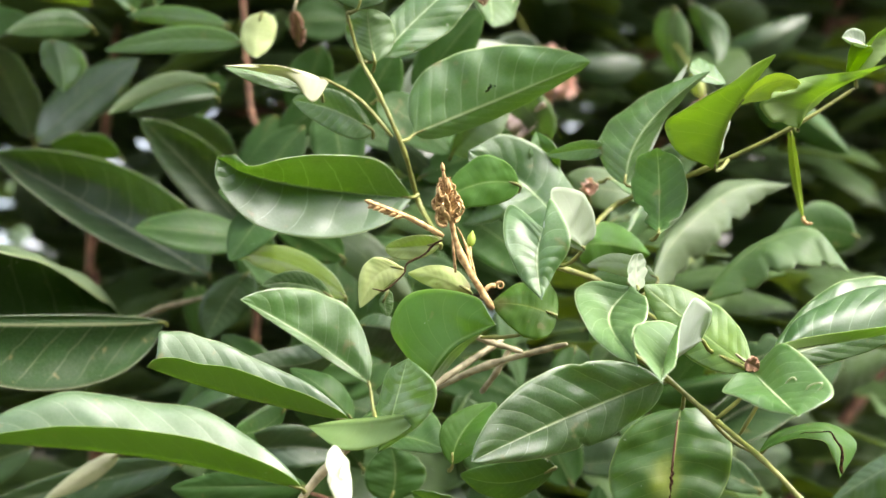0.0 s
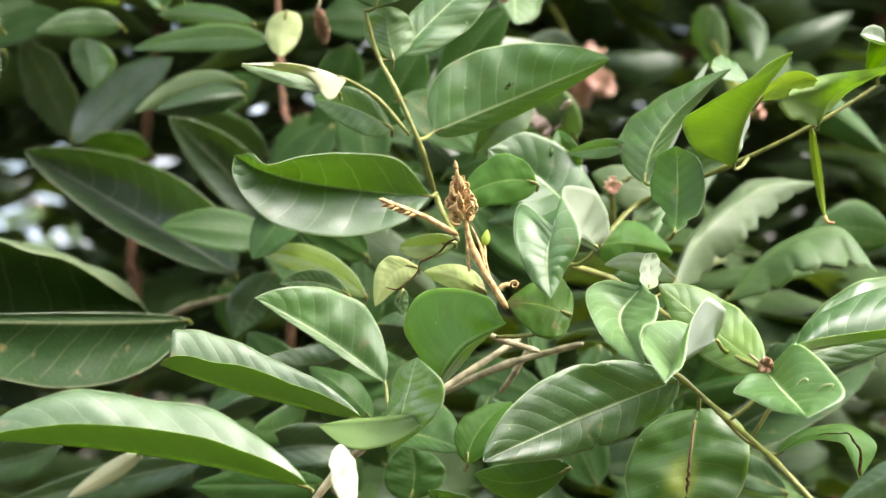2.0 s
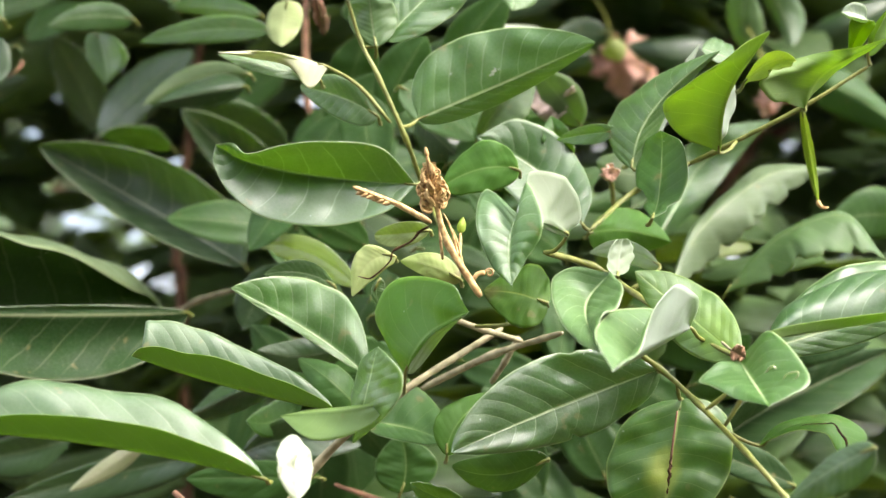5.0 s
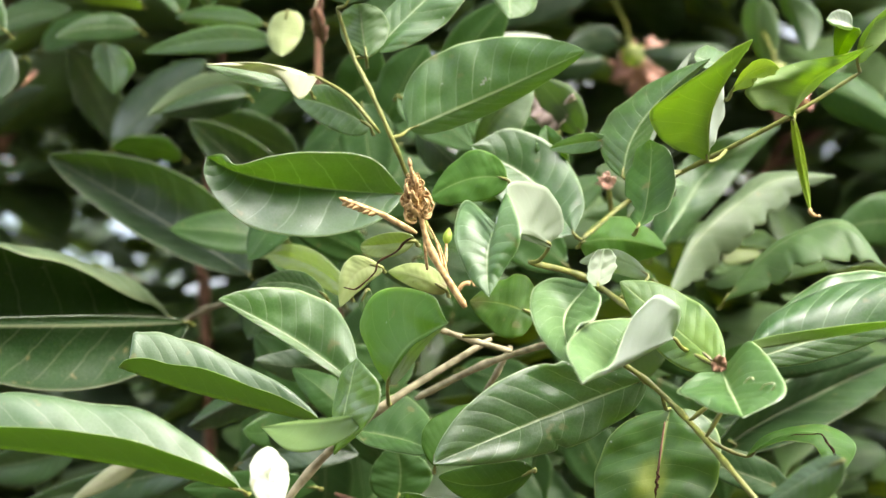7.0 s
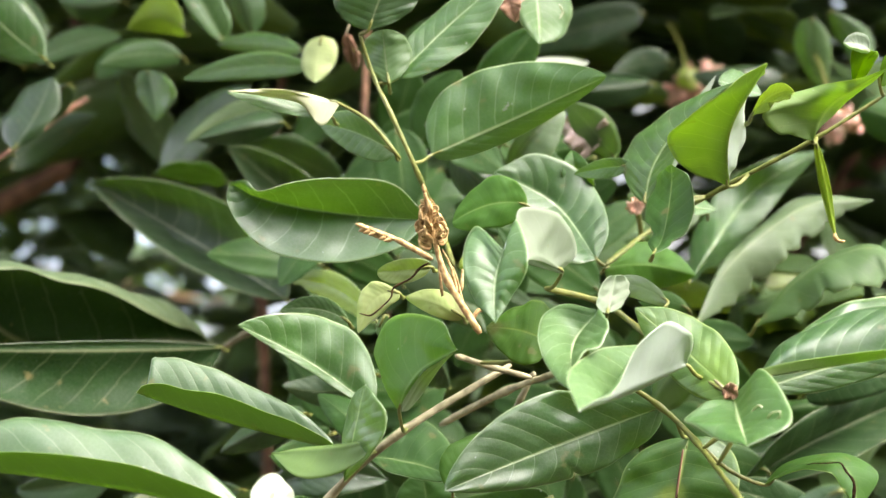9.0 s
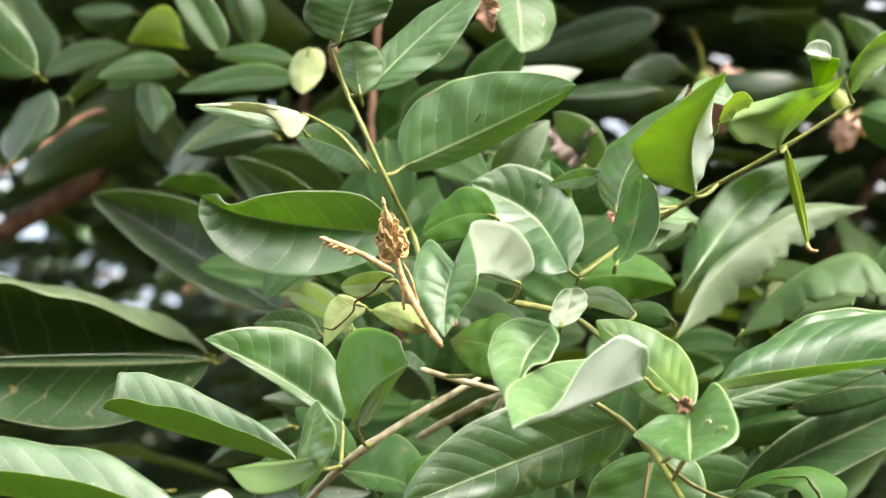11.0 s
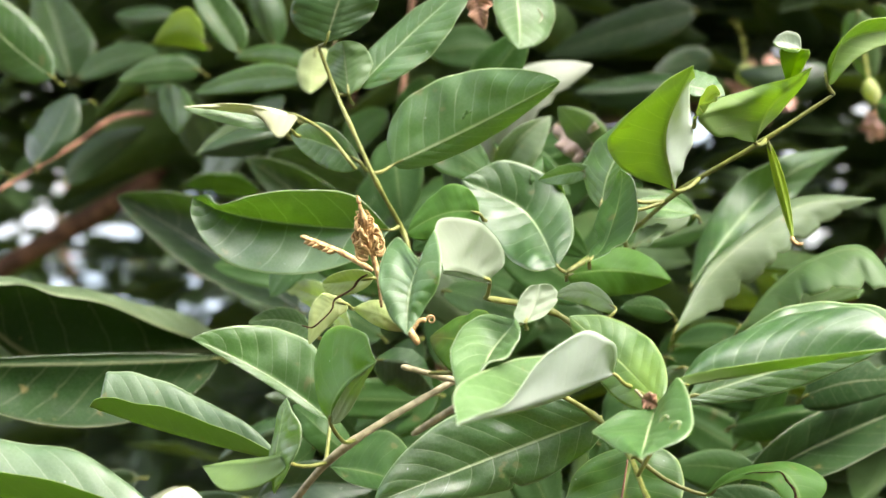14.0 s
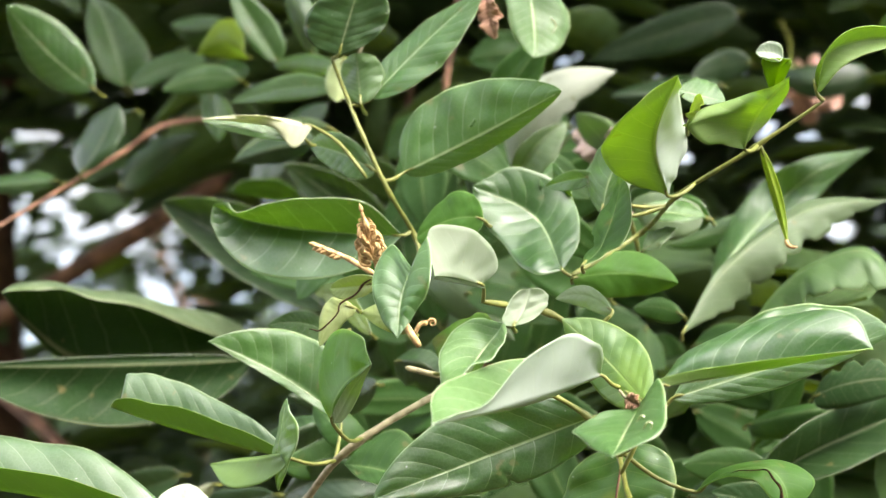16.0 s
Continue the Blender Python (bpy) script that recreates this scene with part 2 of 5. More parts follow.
def haze_skin():
    g = Graph("hazy_sky")
    glow = g.nt.nodes.new("ShaderNodeEmission")
    g.put(g.mix(g.band(g.noise(0.25, 3.0), 0.35, 0.65), rgb(0.62, 0.80, 1.0), rgb(0.95, 0.98, 1.0)), glow.inputs[0])
    glow.inputs[1].default_value = 0.19
    g.nt.links.new(glow.outputs[0], g.out.inputs[0])
    return g.mat


HAZE = haze_skin()


# ---- shapes ----
def link_mesh(name, verts, faces, mats, slots=None, uvs=None, parent=None, label=""):
    me = bpy.data.meshes.new(name)
    me.from_pydata([tuple(p) for p in verts], [], faces)
    for m in mats:
        me.materials.append(m)
    if slots is not None:
        me.polygons.foreach_set("material_index", slots)
    if uvs is not None:
        layer = me.uv_layers.new(name="UVMap")
        idx = np.empty(len(me.loops), dtype=np.int32)
        me.loops.foreach_get("vertex_index", idx)
        layer.data.foreach_set("uv", np.asarray(uvs, dtype=np.float32)[idx].ravel())
    me.polygons.foreach_set("use_smooth", [True] * len(me.polygons))
    me.update()
    ob = new(name, me)
    if parent is not None:
        ob.parent = parent
    if label:
        tagged(ob, label)
    return ob


def bezier(points, n):
    """A smooth line through points, as n + 1 places."""
    p = np.asarray(points, float)
    k = len(p) - 1
    ext = np.vstack([2 * p[0] - p[1], p, 2 * p[-1] - p[-2]])
    out = []
    for q in np.linspace(0, k, n + 1):
        i = min(int(q), k - 1)
        t = q - i
        a, b, c, d = ext[i:i + 4]
        out.append(0.5 * (2 * b + (c - a) * t + (2 * a - 5 * b + 4 * c - d) * t * t + (3 * b - a - 3 * c + d) * t ** 3))
    return np.array(out)


def tube(points, r0, r1, sides=8, rough=0.0, knots=()):
    """Vertices and faces of a tapered tube with rounded ends; knots: where along it (0 to 1) it swells."""
    p = np.asarray(points, float)
    n = len(p)
    tang = np.gradient(p, axis=0)
    tang /= np.linalg.norm(tang, axis=1)[:, None] + 1e-12
    up = np.array([0.13, -0.37, 0.92])
    verts, faces = [], []
    for i in range(n):
        a = np.cross(tang[i], up)
        a /= np.linalg.norm(a) + 1e-9
        b = np.cross(tang[i], a)
        q = i / (n - 1)
        r = r0 + (r1 - r0) * q
        for k in knots:
            r *= 1 + 0.35 * math.exp(-((q - k) * n / 1.6) ** 2)
        if rough:
            r *= 1 + rough * noise.noise(Vector(p[i] * 130.0))
        if i in (0, n - 1):
            r *= 0.6
        for j in range(sides):
            w = 2 * math.pi * j / sides
            verts.append(p[i] + r * (math.cos(w) * a + math.sin(w) * b))
    for i in range(n - 1):
        for j in range(sides):
            k = (j + 1) % sides
            faces.append((i * sides + j, i * sides + k, (i + 1) * sides + k, (i + 1) * sides + j))
    faces.append(tuple(range(sides))[::-1])
    faces.append(tuple((n - 1) * sides + j for j in range(sides)))
    return verts, faces


def outline(s, lobe=0.62, point=0.82):
    """Half the width of a blade along its length, 1 at the widest."""
    s = np.clip(s, 0.0, 1.0)
    top = lobe / (lobe + point)
    peak = top ** lobe * (1 - top) ** point
    return s ** lobe * (1 - s) ** point / peak


def blade(base, tip, bow, left, right, ns, nv, rng, cup=0.12, wave=0.04, bites=(), thick=0.0004, curl=0.0, holes=(), lobe=0.62, point=0.82,
          blunt=0, rims=None, spine=(), lumps=0.10):
    """A leaf blade with an upper and an under face. bow: how far the middle of the midrib lies off the straight line;
    left, right: from the midrib to the two margins at the middle; bites: (side, along, depth, span) eaten out of the margin;
    curl: how far the tip bends under, in lengths; holes: (along, across, size) eaten through it;
    blunt: the side (-1 or 1) whose tip is cut off square; rims: three places on each margin of a folded blade, and spine
    those on its midrib, where the plain outline does not serve; lumps: how uneven it lies."""
    base, tip, bow, left, right = (np.asarray(v, float) for v in (base, tip, bow, left, right))
    length = np.linalg.norm(tip - base)
    s = np.linspace(0, 1, ns + 1)
    v = np.linspace(-1, 1, 2 * nv + 1)
    mid = base + np.outer(s, tip - base) + np.outer(4 * s * (1 - s), bow)
    if len(spine):
        mid = bezier([base, *spine, tip], ns)
    edges = {} if rims is None else {k: bezier([base, *rims[i], tip], ns) for i, k in enumerate((-1, 1))}
    normal = np.cross(tip - base, right - left)
    normal /= np.linalg.norm(normal) + 1e-12
    mid = mid - np.outer(np.clip(s - 0.7, 0, 1) ** 2 * curl * length * 6, normal)
    width = outline(s, lobe, point)
    ph = rng.uniform(0, 6.28, 4)
    quilt = (0.003 + 0.0012 * ph[3]) if ns > 40 else 0.0
    grid = np.zeros((ns + 1, 2 * nv + 1, 3))
    wl = {-1: width.copy(), 1: width.copy()}
    if blunt:
        wl[blunt] = outline(s * 0.86, lobe, point) * np.clip((0.945 - s) / 0.03, 0, 1)
    for side, along, depth, span in bites:
        jag = 1 + 0.18 * np.sin(s * 95 + along * 40)
        wl[side] *= 1 - depth * jag * np.exp(-((s - along) / span) ** 4)
    for j, q in enumerate(v):
        side = -1 if q < 0 else 1
        half = left if q < 0 else right
        a = abs(q)
        hl = np.linalg.norm(half)
        rows = mid + (np.outer(wl[side] * a, half) if rims is None else a * (edges[side] - mid) * (wl[side] / np.maximum(width, 1e-6))[:, None])
        # the blade domes between midrib and margin, and its margin waves
        dome = cup * hl * wl[side] * (4 * a * (1 - a)) * 0.5
        ripple = wave * hl * a * a * (np.sin(s * 13 + ph[0 if side < 0 else 1]) + 0.6 * np.sin(s * 29 + ph[2 if side < 0 else 3])) * wl[side]
        pleat = quilt * hl * (np.abs(np.sin(math.pi * 10.0 * (s - 0.16 * a ** 1.25))) ** 0.8 - 0.5) * np.minimum(1, 4 * a) * (1 - a ** 3) * wl[side]
        lump = np.array([noise.noise(Vector((si * 5.0 + ph[0] * 9, q * 1.6 + ph[1], ph[2]))) for si in s]) * lumps * hl * wl[side] * min(1.0, 3 * a)
        grid[:, j] = rows + np.outer(dome + ripple + pleat + lump, normal)
    du = np.gradient(grid, axis=0)
    dv = np.gradient(grid, axis=1)
    nrm = np.cross(du, dv)
    ln = np.linalg.norm(nrm, axis=2, keepdims=True)
    nrm = np.where(ln > 1e-12, nrm / np.maximum(ln, 1e-12), normal)
    m = 2 * nv + 1
    count = (ns + 1) * m
    rib = np.exp(-(v / 0.08) ** 2)[None, :, None] * (thick * 1.6)
    top = grid + nrm * thick / 2
    low = grid - nrm * (thick / 2 + rib)
    verts = np.vstack([top.reshape(-1, 3), low.reshape(-1, 3)])
    uv = np.zeros((ns + 1, m, 2))
    uv[..., 0] = (v[None] + 1) / 2
    uv[..., 1] = s[:, None]
    uv = np.vstack([uv.reshape(-1, 2)] * 2)
    faces, slots = [], []
    for i in range(ns):
        for j in range(m - 1):
            a = i * m + j
            if any(((i + 0.5) / ns - hs) ** 2 + ((v[j] + v[j + 1]) / 2 - hv) ** 2 * 0.16 < hr * hr for hs, hv, hr in holes):
                continue
            faces.append((a, a + m, a + m + 1, a + 1))
            slots.append(0)
            faces.append((count + a, count + a + 1, count + a + m + 1, count + a + m))
            slots.append(1)
    ring = [i * m for i in range(ns + 1)] + [ns * m + j for j in range(1, m)] + [i * m + m - 1 for i in range(ns - 1, -1, -1)] + [j for j in range(m - 2, 0, -1)]
    for a, b in zip(ring, ring[1:] + ring[:1]):
        faces.append((a, b, count + b, count + a)[::-1])
        slots.append(1)
    return verts, faces, slots, uv


leaf_rng = np.random.default_rng(7)
TWIGS = {}


def leaf(twig, base, tip, bow, left, right, skin="green", label="", stalk=None, under=None, detail=(60, 10), arch=-0.08, stub=True, lit_side=0, **shape):
    """A leaf with its stalk, a piece of a twig. stalk: where the stalk starts."""
    verts, faces, slots, uv = blade(base, tip, bow, left, right, detail[0], detail[1], leaf_rng, **shape)
    mats = [SKINS[skin], under or (UNDER_YOUNG if skin in ("young", "lime") else UNDER), STALK]
    if lit_side:
        # one half of the underside is coloured paler, as sunlight would make it
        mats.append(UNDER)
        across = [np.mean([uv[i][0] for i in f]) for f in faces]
        slots = [3 if k == 1 and (a - 0.5) * lit_side > 0 else k for k, a in zip(slots, across)]
    if stalk is None and stub:
        way = np.asarray(tip, float) - np.asarray(base, float) + 4 * np.asarray(bow, float)
        stalk = np.asarray(base, float) - way / np.linalg.norm(way) * 0.003 + (0, 0.018, -0.003)
    if stalk is not None:
        b = np.asarray(base, float)
        ahead = np.asarray(tip, float) - b + 4 * np.asarray(bow, float)
        ahead /= np.linalg.norm(ahead)
        a = np.asarray(stalk, float)
        sag = np.array((0, 0, arch)) * np.linalg.norm(b - a)
        line = bezier([a, (a + b) / 2 + sag, b, b + ahead * 0.008], 9)
        tv, tf = tube(line, 0.0015, 0.0009, 6)
        k = len(verts)
        verts = np.vstack([verts, np.array(tv)])
        uv = np.vstack([uv, np.zeros((len(tv), 2))])
        faces += [tuple(i + k for i in f) for f in tf]
        slots += [2] * len(tf)
    return link_mesh("leaf", verts, faces, mats, slots, uv, TWIGS.get(twig, twig), label)


# ---- the ground ----
def ground_sheet():
    n, half = 60, 400.0
    q = np.linspace(-1, 1, n + 1)
    q = np.sign(q) * np.abs(q) ** 3 * half
    verts = [(x, y, 0.04 * noise.noise(Vector((x * 0.7, y * 0.7, 0)))) for y in q for x in q]
    faces = [(i * (n + 1) + j, i * (n + 1) + j + 1, (i + 1) * (n + 1) + j + 1, (i + 1) * (n + 1) + j) for i in range(n) for j in range(n)]
    return link_mesh("ground", verts, faces, [GROUND])


tagged(ground_sheet(), "brown ground under the trees, littered with old leaves", "ground", kind="structure")



def upright_sheet(name, x0, x1, y, z0, z1, depth, mat, label, category):
    """A plain upright slab, wider than it is deep."""
    bm = bmesh.new()
    bmesh.ops.create_cube(bm, size=1.0)
    bmesh.ops.transform(bm, matrix=Matrix.LocRotScale(((x0 + x1) / 2, y, (z0 + z1) / 2), None, (x1 - x0, depth, z1 - z0)), verts=bm.verts)
    me = bpy.data.meshes.new(name)
    bm.to_mesh(me)
    bm.free()
    me.materials.append(mat)
    return tagged(new(name, me), label, category, kind="structure")


# unseen wall added behind the viewer to darken reflections; a bright hazy distance lies behind the trees
upright_sheet("blocker_wall", -14.0, 14.0, -4.6, -0.2, 7.0, 0.3, BLOCKER_GREY, "unseen grey wall added to block light from behind the viewer", "wall")
upright_sheet("backdrop", -22.0, 6.0, 21.0, -0.3, 9.0, 0.2, HAZE, "bright hazy sky low behind the trees", "sky")

# ---- the near tree: trunk, limbs and twigs ----
tree = tagged(new("tree"), "small evergreen tree with glossy dark green leaves", "tree")
tree.location = (0.95, 1.75, 0.0)
bpy.context.view_layer.update()
TREE_BACK = tree.matrix_world.inverted()


def under_tree(ob):
    ob.parent = tree
    ob.matrix_parent_inverse = TREE_BACK
    return ob


def limb(name, points, r0, r1, mat=BARK, sides=10, n=18, label=""):
    v, f = tube(bezier(points, n), r0, r1, sides, 0.25)
    return under_tree(link_mesh(name, v, f, [mat], label=label))


def twig(key, r0, r1, *points):
    v, f = tube(bezier(points, 12 * (len(points) - 1)), r0, r1, 8, 0.12, [k / (len(points) - 1) for k in range(1, len(points) - 1)])
    TWIGS[key] = under_tree(link_mesh("twig", v, f, [STALK if key in ("S1", "S3", "S4", "S6") else TWIG]))


limb("trunk", ((0.95, 1.75, -0.05), (0.93, 1.73, 0.5), (0.97, 1.77, 1.1), (0.90, 1.7, 1.7), (0.95, 1.8, 2.6)), 0.045, 0.02)
# boughs that carry the twigs, running below and behind the leaves
limb("bough", ((0.94, 1.73, 0.75), (0.7, 1.5, 1.0), (0.42, 1.28, 1.17), (0.15, 1.17, 1.26), (-0.1, 1.14, 1.29), (-0.16, 1.14, 1.33)), 0.014, 0.003)
TWIGS["inner"] = limb("branch", ((0.7, 1.5, 1.0), (0.4, 1.42, 1.14), (0.1, 1.40, 1.24), (-0.06, 1.38, 1.30)), 0.006, 0.002)
TWIGS["back"] = limb("branch", ((0.91, 1.72, 1.55), (0.6, 1.95, 1.97), (0.1, 1.9, 2.06), (-0.3, 1.75, 2.02), (-0.45, 1.7, 1.95)), 0.010, 0.003)


# ---- twigs of the near tree ----
twig('S1', 0.0018, 0.0012, (0.0095, 1.1790, 1.4946), (-0.0004, 1.2162, 1.5212), (-0.0143, 1.1915, 1.5551), (-0.0321, 1.1937, 1.5947), (-0.0437, 1.2041, 1.6188), (-0.0531, 1.1983, 1.6471))
twig('S3', 0.0021, 0.0014, (0.0661, 1.0865, 1.4815), (0.1022, 1.1273, 1.4718), (0.1253, 1.1119, 1.4556), (0.1472, 1.0522, 1.4357), (0.1687, 1.0155, 1.4229))
twig('S4', 0.0018, 0.0012, (0.1085, 1.1974, 1.4944), (0.1517, 1.2661, 1.5230), (0.1837, 1.1577, 1.5455), (0.2316, 1.1266, 1.5721), (0.2751, 1.1234, 1.5994))
twig('S5', 0.0027, 0.0021, (-0.1080, 1.1420, 1.2930), (-0.0696, 1.1517, 1.3460), (-0.0241, 1.1150, 1.3905), (0.0463, 1.1471, 1.4321))
twig('S6', 0.0017, 0.0014, (0.1054, 1.0491, 1.4309), (0.1310, 1.0558, 1.4139), (0.1500, 1.0381, 1.3954), (0.1631, 0.9723, 1.3754), (0.1801, 0.9453, 1.3531), (0.2012, 0.9178, 1.3266))
twig('S8', 0.002, 0.002, (0.0462, 1.2247, 1.3906), (0.0540, 1.2102, 1.4061), (0.0626, 1.2032, 1.4237))
twig('S10', 0.003, 0.002, (-0.2004, 1.5803, 1.4180), (-0.1757, 1.5528, 1.4327), (-0.1364, 1.5175, 1.4450))
twig('S2', 0.0024, 0.0012, (0.0272, 1.0796, 1.4546), (0.0076, 1.0809, 1.4867), (-0.0004, 1.0789, 1.5126), (-0.0058, 1.0730, 1.5390))
twig('S7', 0.0024, 0.002, (-0.0003, 1.2372, 1.3856), (0.0430, 1.1840, 1.4124), (0.0798, 1.1077, 1.4316))
twig('S9', 0.002, 0.0018, (0.0123, 1.1099, 1.4398), (0.0345, 1.1315, 1.4316), (0.0592, 1.1483, 1.4239))

# ---- leaves of the near tree ----
leaf('S1', (-0.0053, 1.2035, 1.5676), (0.1082, 1.1722, 1.6166), (-0.0022, 0.0096, -0.0013), (0.0074, 0.0050, -0.0093), (-0.0152, 0.0115, 0.0373), 'green', stalk=(-0.0171, 1.1902, 1.5615), detail=(110, 26), holes=((0.475, 0.20, 0.009), (0.49, 0.24, 0.012), (0.507, 0.27, 0.009), (0.525, 0.25, 0.006)), lobe=0.42, point=0.75)
leaf('S1', (-0.0068, 1.2000, 1.5243), (-0.1382, 1.1911, 1.5488), (-0.0350, 0.0044, -0.0007), (0.0132, -0.0250, 0.0125), (0.0041, -0.0160, -0.0348), 'glossy', stalk=(-0.0021, 1.2050, 1.5270), detail=(110, 22), wave=0.0, cup=0.05, rims=(((-0.0304, 1.1850, 1.5476), (-0.0667, 1.1750, 1.5512), (-0.0942, 1.1750, 1.5483), (-0.1168, 1.1780, 1.5429), (-0.1265, 1.1860, 1.5499),), ((-0.0268, 1.1900, 1.5062), (-0.0636, 1.1845, 1.4963), (-0.1042, 1.1835, 1.5010), (-0.1270, 1.1860, 1.5158), (-0.1390, 1.1895, 1.5351),)), spine=((-0.0459, 1.2050, 1.5266), (-0.0835, 1.2050, 1.5311), (-0.1074, 1.2000, 1.5358), (-0.1232, 1.1970, 1.5406), (-0.1318, 1.1940, 1.5453),))
leaf('S1', (-0.0649, 1.1888, 1.6001), (-0.1345, 1.1595, 1.6061), (0.0033, 0.0011, 0.0025), (-0.0039, -0.0064, 0.0022), (0.0059, 0.0049, -0.0062), 'cream', stalk=(-0.0246, 1.1723, 1.5633), lobe=0.22, point=1.1, rims=(((-0.0815, 1.1832, 1.6054), (-0.1003, 1.1688, 1.6078), (-0.1183, 1.1669, 1.6080)), ((-0.0767, 1.1814, 1.5856), (-0.0905, 1.1802, 1.5994), (-0.1127, 1.1734, 1.6040))), spine=((-0.0964, 1.1752, 1.6056),), arch=0.10, under=SKINS["cream"], wave=0.0, cup=0.0)
leaf('inner', (-0.0315, 1.2281, 1.5708), (-0.0849, 1.2553, 1.5920), (0.0006, -0.0068, 0.0029), (-0.0012, -0.0005, 0.0146), (-0.0005, -0.0030, -0.0154), skin="matt")
leaf('S4', (0.1032, 1.1918, 1.4984), (0.0365, 1.2364, 1.5581), (0.0085, 0.0302, 0.0071), (0.0243, 0.0038, 0.0159), (-0.0186, -0.0263, -0.0183), stalk=(0.1085, 1.1974, 1.4944), lobe=0.5, point=0.58, rims=(((0.1126, 1.2176, 1.5195), (0.1027, 1.2481, 1.5512), (0.0654, 1.2459, 1.5712)), ((0.0839, 1.1852, 1.4965), (0.0598, 1.2180, 1.5170), (0.0387, 1.2273, 1.5404))), spine=((0.0784, 1.2443, 1.5353),), skin="glossy")
leaf('S3', (0.0573, 1.1535, 1.5325), (0.0090, 1.1699, 1.5223), (0.0017, 0.0031, 0.0065), (0.0001, 0.0087, 0.0178), (-0.0007, -0.0056, -0.0154), lobe=0.5, point=0.58, skin="deep")
leaf('S3', (0.0409, 0.9959, 1.5033), (0.0356, 0.9756, 1.4648), (-0.0028, 0.0019, 0.0003), (-0.0178, 0.0077, 0.0147), (0.0183, -0.0028, 0.0139), 'green', stub=False, wave=0.02, cup=0.15, lobe=0.5, rims=(((0.0244, 1.0149, 1.5178), (0.0176, 0.9954, 1.4991), (0.0248, 0.9825, 1.4764),), ((0.0475, 1.0097, 1.5212), (0.0537, 0.9849, 1.4983), (0.0445, 0.9839, 1.4790),)), spine=((0.0374, 0.9925, 1.4946), (0.0354, 0.9877, 1.4844), (0.0352, 0.9817, 1.4740),))
leaf('S3', (0.0742, 1.0401, 1.4921), (0.0535, 0.9972, 1.4988), (-0.0019, -0.0027, 0.0024), (0.0007, 0.0081, -0.0040), (0.0088, 0.0130, 0.0270), 'green', stalk=(0.0661, 1.0865, 1.4815), lobe=0.5, point=0.58, rims=(((0.0749, 1.0399, 1.4905), (0.0627, 1.0240, 1.4938), (0.0534, 1.0007, 1.4969)), ((0.0829, 1.0437, 1.5076), (0.0707, 1.0289, 1.5249), (0.0480, 1.0135, 1.5259))), spine=((0.0620, 1.0160, 1.4978),), under=SKINS["silver"])
leaf('S3', (0.0928, 1.0003, 1.4712), (0.0745, 0.9135, 1.4326), (-0.0054, 0.0359, 0.0004), (-0.0198, -0.0108, 0.0049), (0.0144, -0.0299, 0.0035), 'bright', lobe=0.5, point=0.58, rims=(((0.0657, 1.0133, 1.4717), (0.0585, 0.9820, 1.4572), (0.0646, 0.9500, 1.4399)), ((0.0962, 0.9780, 1.4656), (0.0926, 0.9630, 1.4559), (0.0783, 0.9401, 1.4494))), spine=((0.0783, 0.9928, 1.4524),))
leaf('S3', (0.1435, 1.0274, 1.4397), (0.0746, 0.8679, 1.4274), (0.0005, 0.0329, -0.0057), (-0.0155, 0.0069, 0.0227), (0.0182, 0.0114, 0.0360), 'bright', stalk=(0.1544, 1.0383, 1.4309), rims=(((0.1265, 1.0265, 1.4478), (0.0940, 0.9875, 1.4505), (0.0713, 0.9065, 1.4432)), ((0.1454, 1.0123, 1.4565), (0.1277, 0.9920, 1.4638), (0.0962, 0.9183, 1.4373))), spine=((0.1095, 0.9806, 1.4279),))
leaf('S3', (0.0972, 1.0000, 1.4697), (0.1031, 1.0251, 1.4900), (0.0005, 0.0070, -0.0007), (-0.0082, -0.0137, 0.0001), (0.0113, 0.0188, 0.0012), 'green', lobe=0.35, point=0.35, wave=0.0, cup=0.15, under=SKINS["silver"])
leaf('S3', (0.1425, 1.1205, 1.4717), (0.1031, 1.1545, 1.4803), (0.0013, 0.0037, 0.0063), (0.0002, 0.0017, 0.0065), (-0.0000, -0.0001, -0.0085), stalk=(0.1223, 1.1166, 1.4580), skin="silver")
leaf('S3', (0.1697, 1.0175, 1.4233), (0.1176, 1.0645, 1.4705), (0.0027, 0.0076, -0.0016), (0.0131, 0.0107, 0.0157), (-0.0094, -0.0014, -0.0140), 'flushed', stalk=(0.1687, 1.0155, 1.4229))
leaf('S3', (0.1671, 1.0068, 1.4230), (0.1601, 0.9053, 1.4065), (0, 0, 0), (-0.0291, -0.0019, -0.0000), (0.0218, -0.0104, 0.0141), stalk=(0.1687, 1.0155, 1.4229), skin="green", lobe=0.5, point=0.58, wave=0.01, lumps=0.08, rims=(((0.1475, 0.9764, 1.4210), (0.1345, 0.9561, 1.4147), (0.1463, 0.9307, 1.4096),), ((0.1792, 0.9862, 1.4391), (0.1854, 0.9477, 1.4288), (0.1831, 0.9161, 1.4167),)), spine=((0.1636, 0.9580, 1.4147),))
leaf('S6', (0.1342, 1.0782, 1.4113), (0.0072, 1.0322, 1.3675), (0.0009, 0.0153, -0.0004), (-0.0206, -0.0090, 0.0266), (0.0157, 0.0064, -0.0184), stalk=(0.1310, 1.0558, 1.4139), skin="glossy", cup=0.22, lumps=0.18, bites=((1, 0.52, 0.14, 0.012), (-1, 0.3, 0.05, 0.02)))
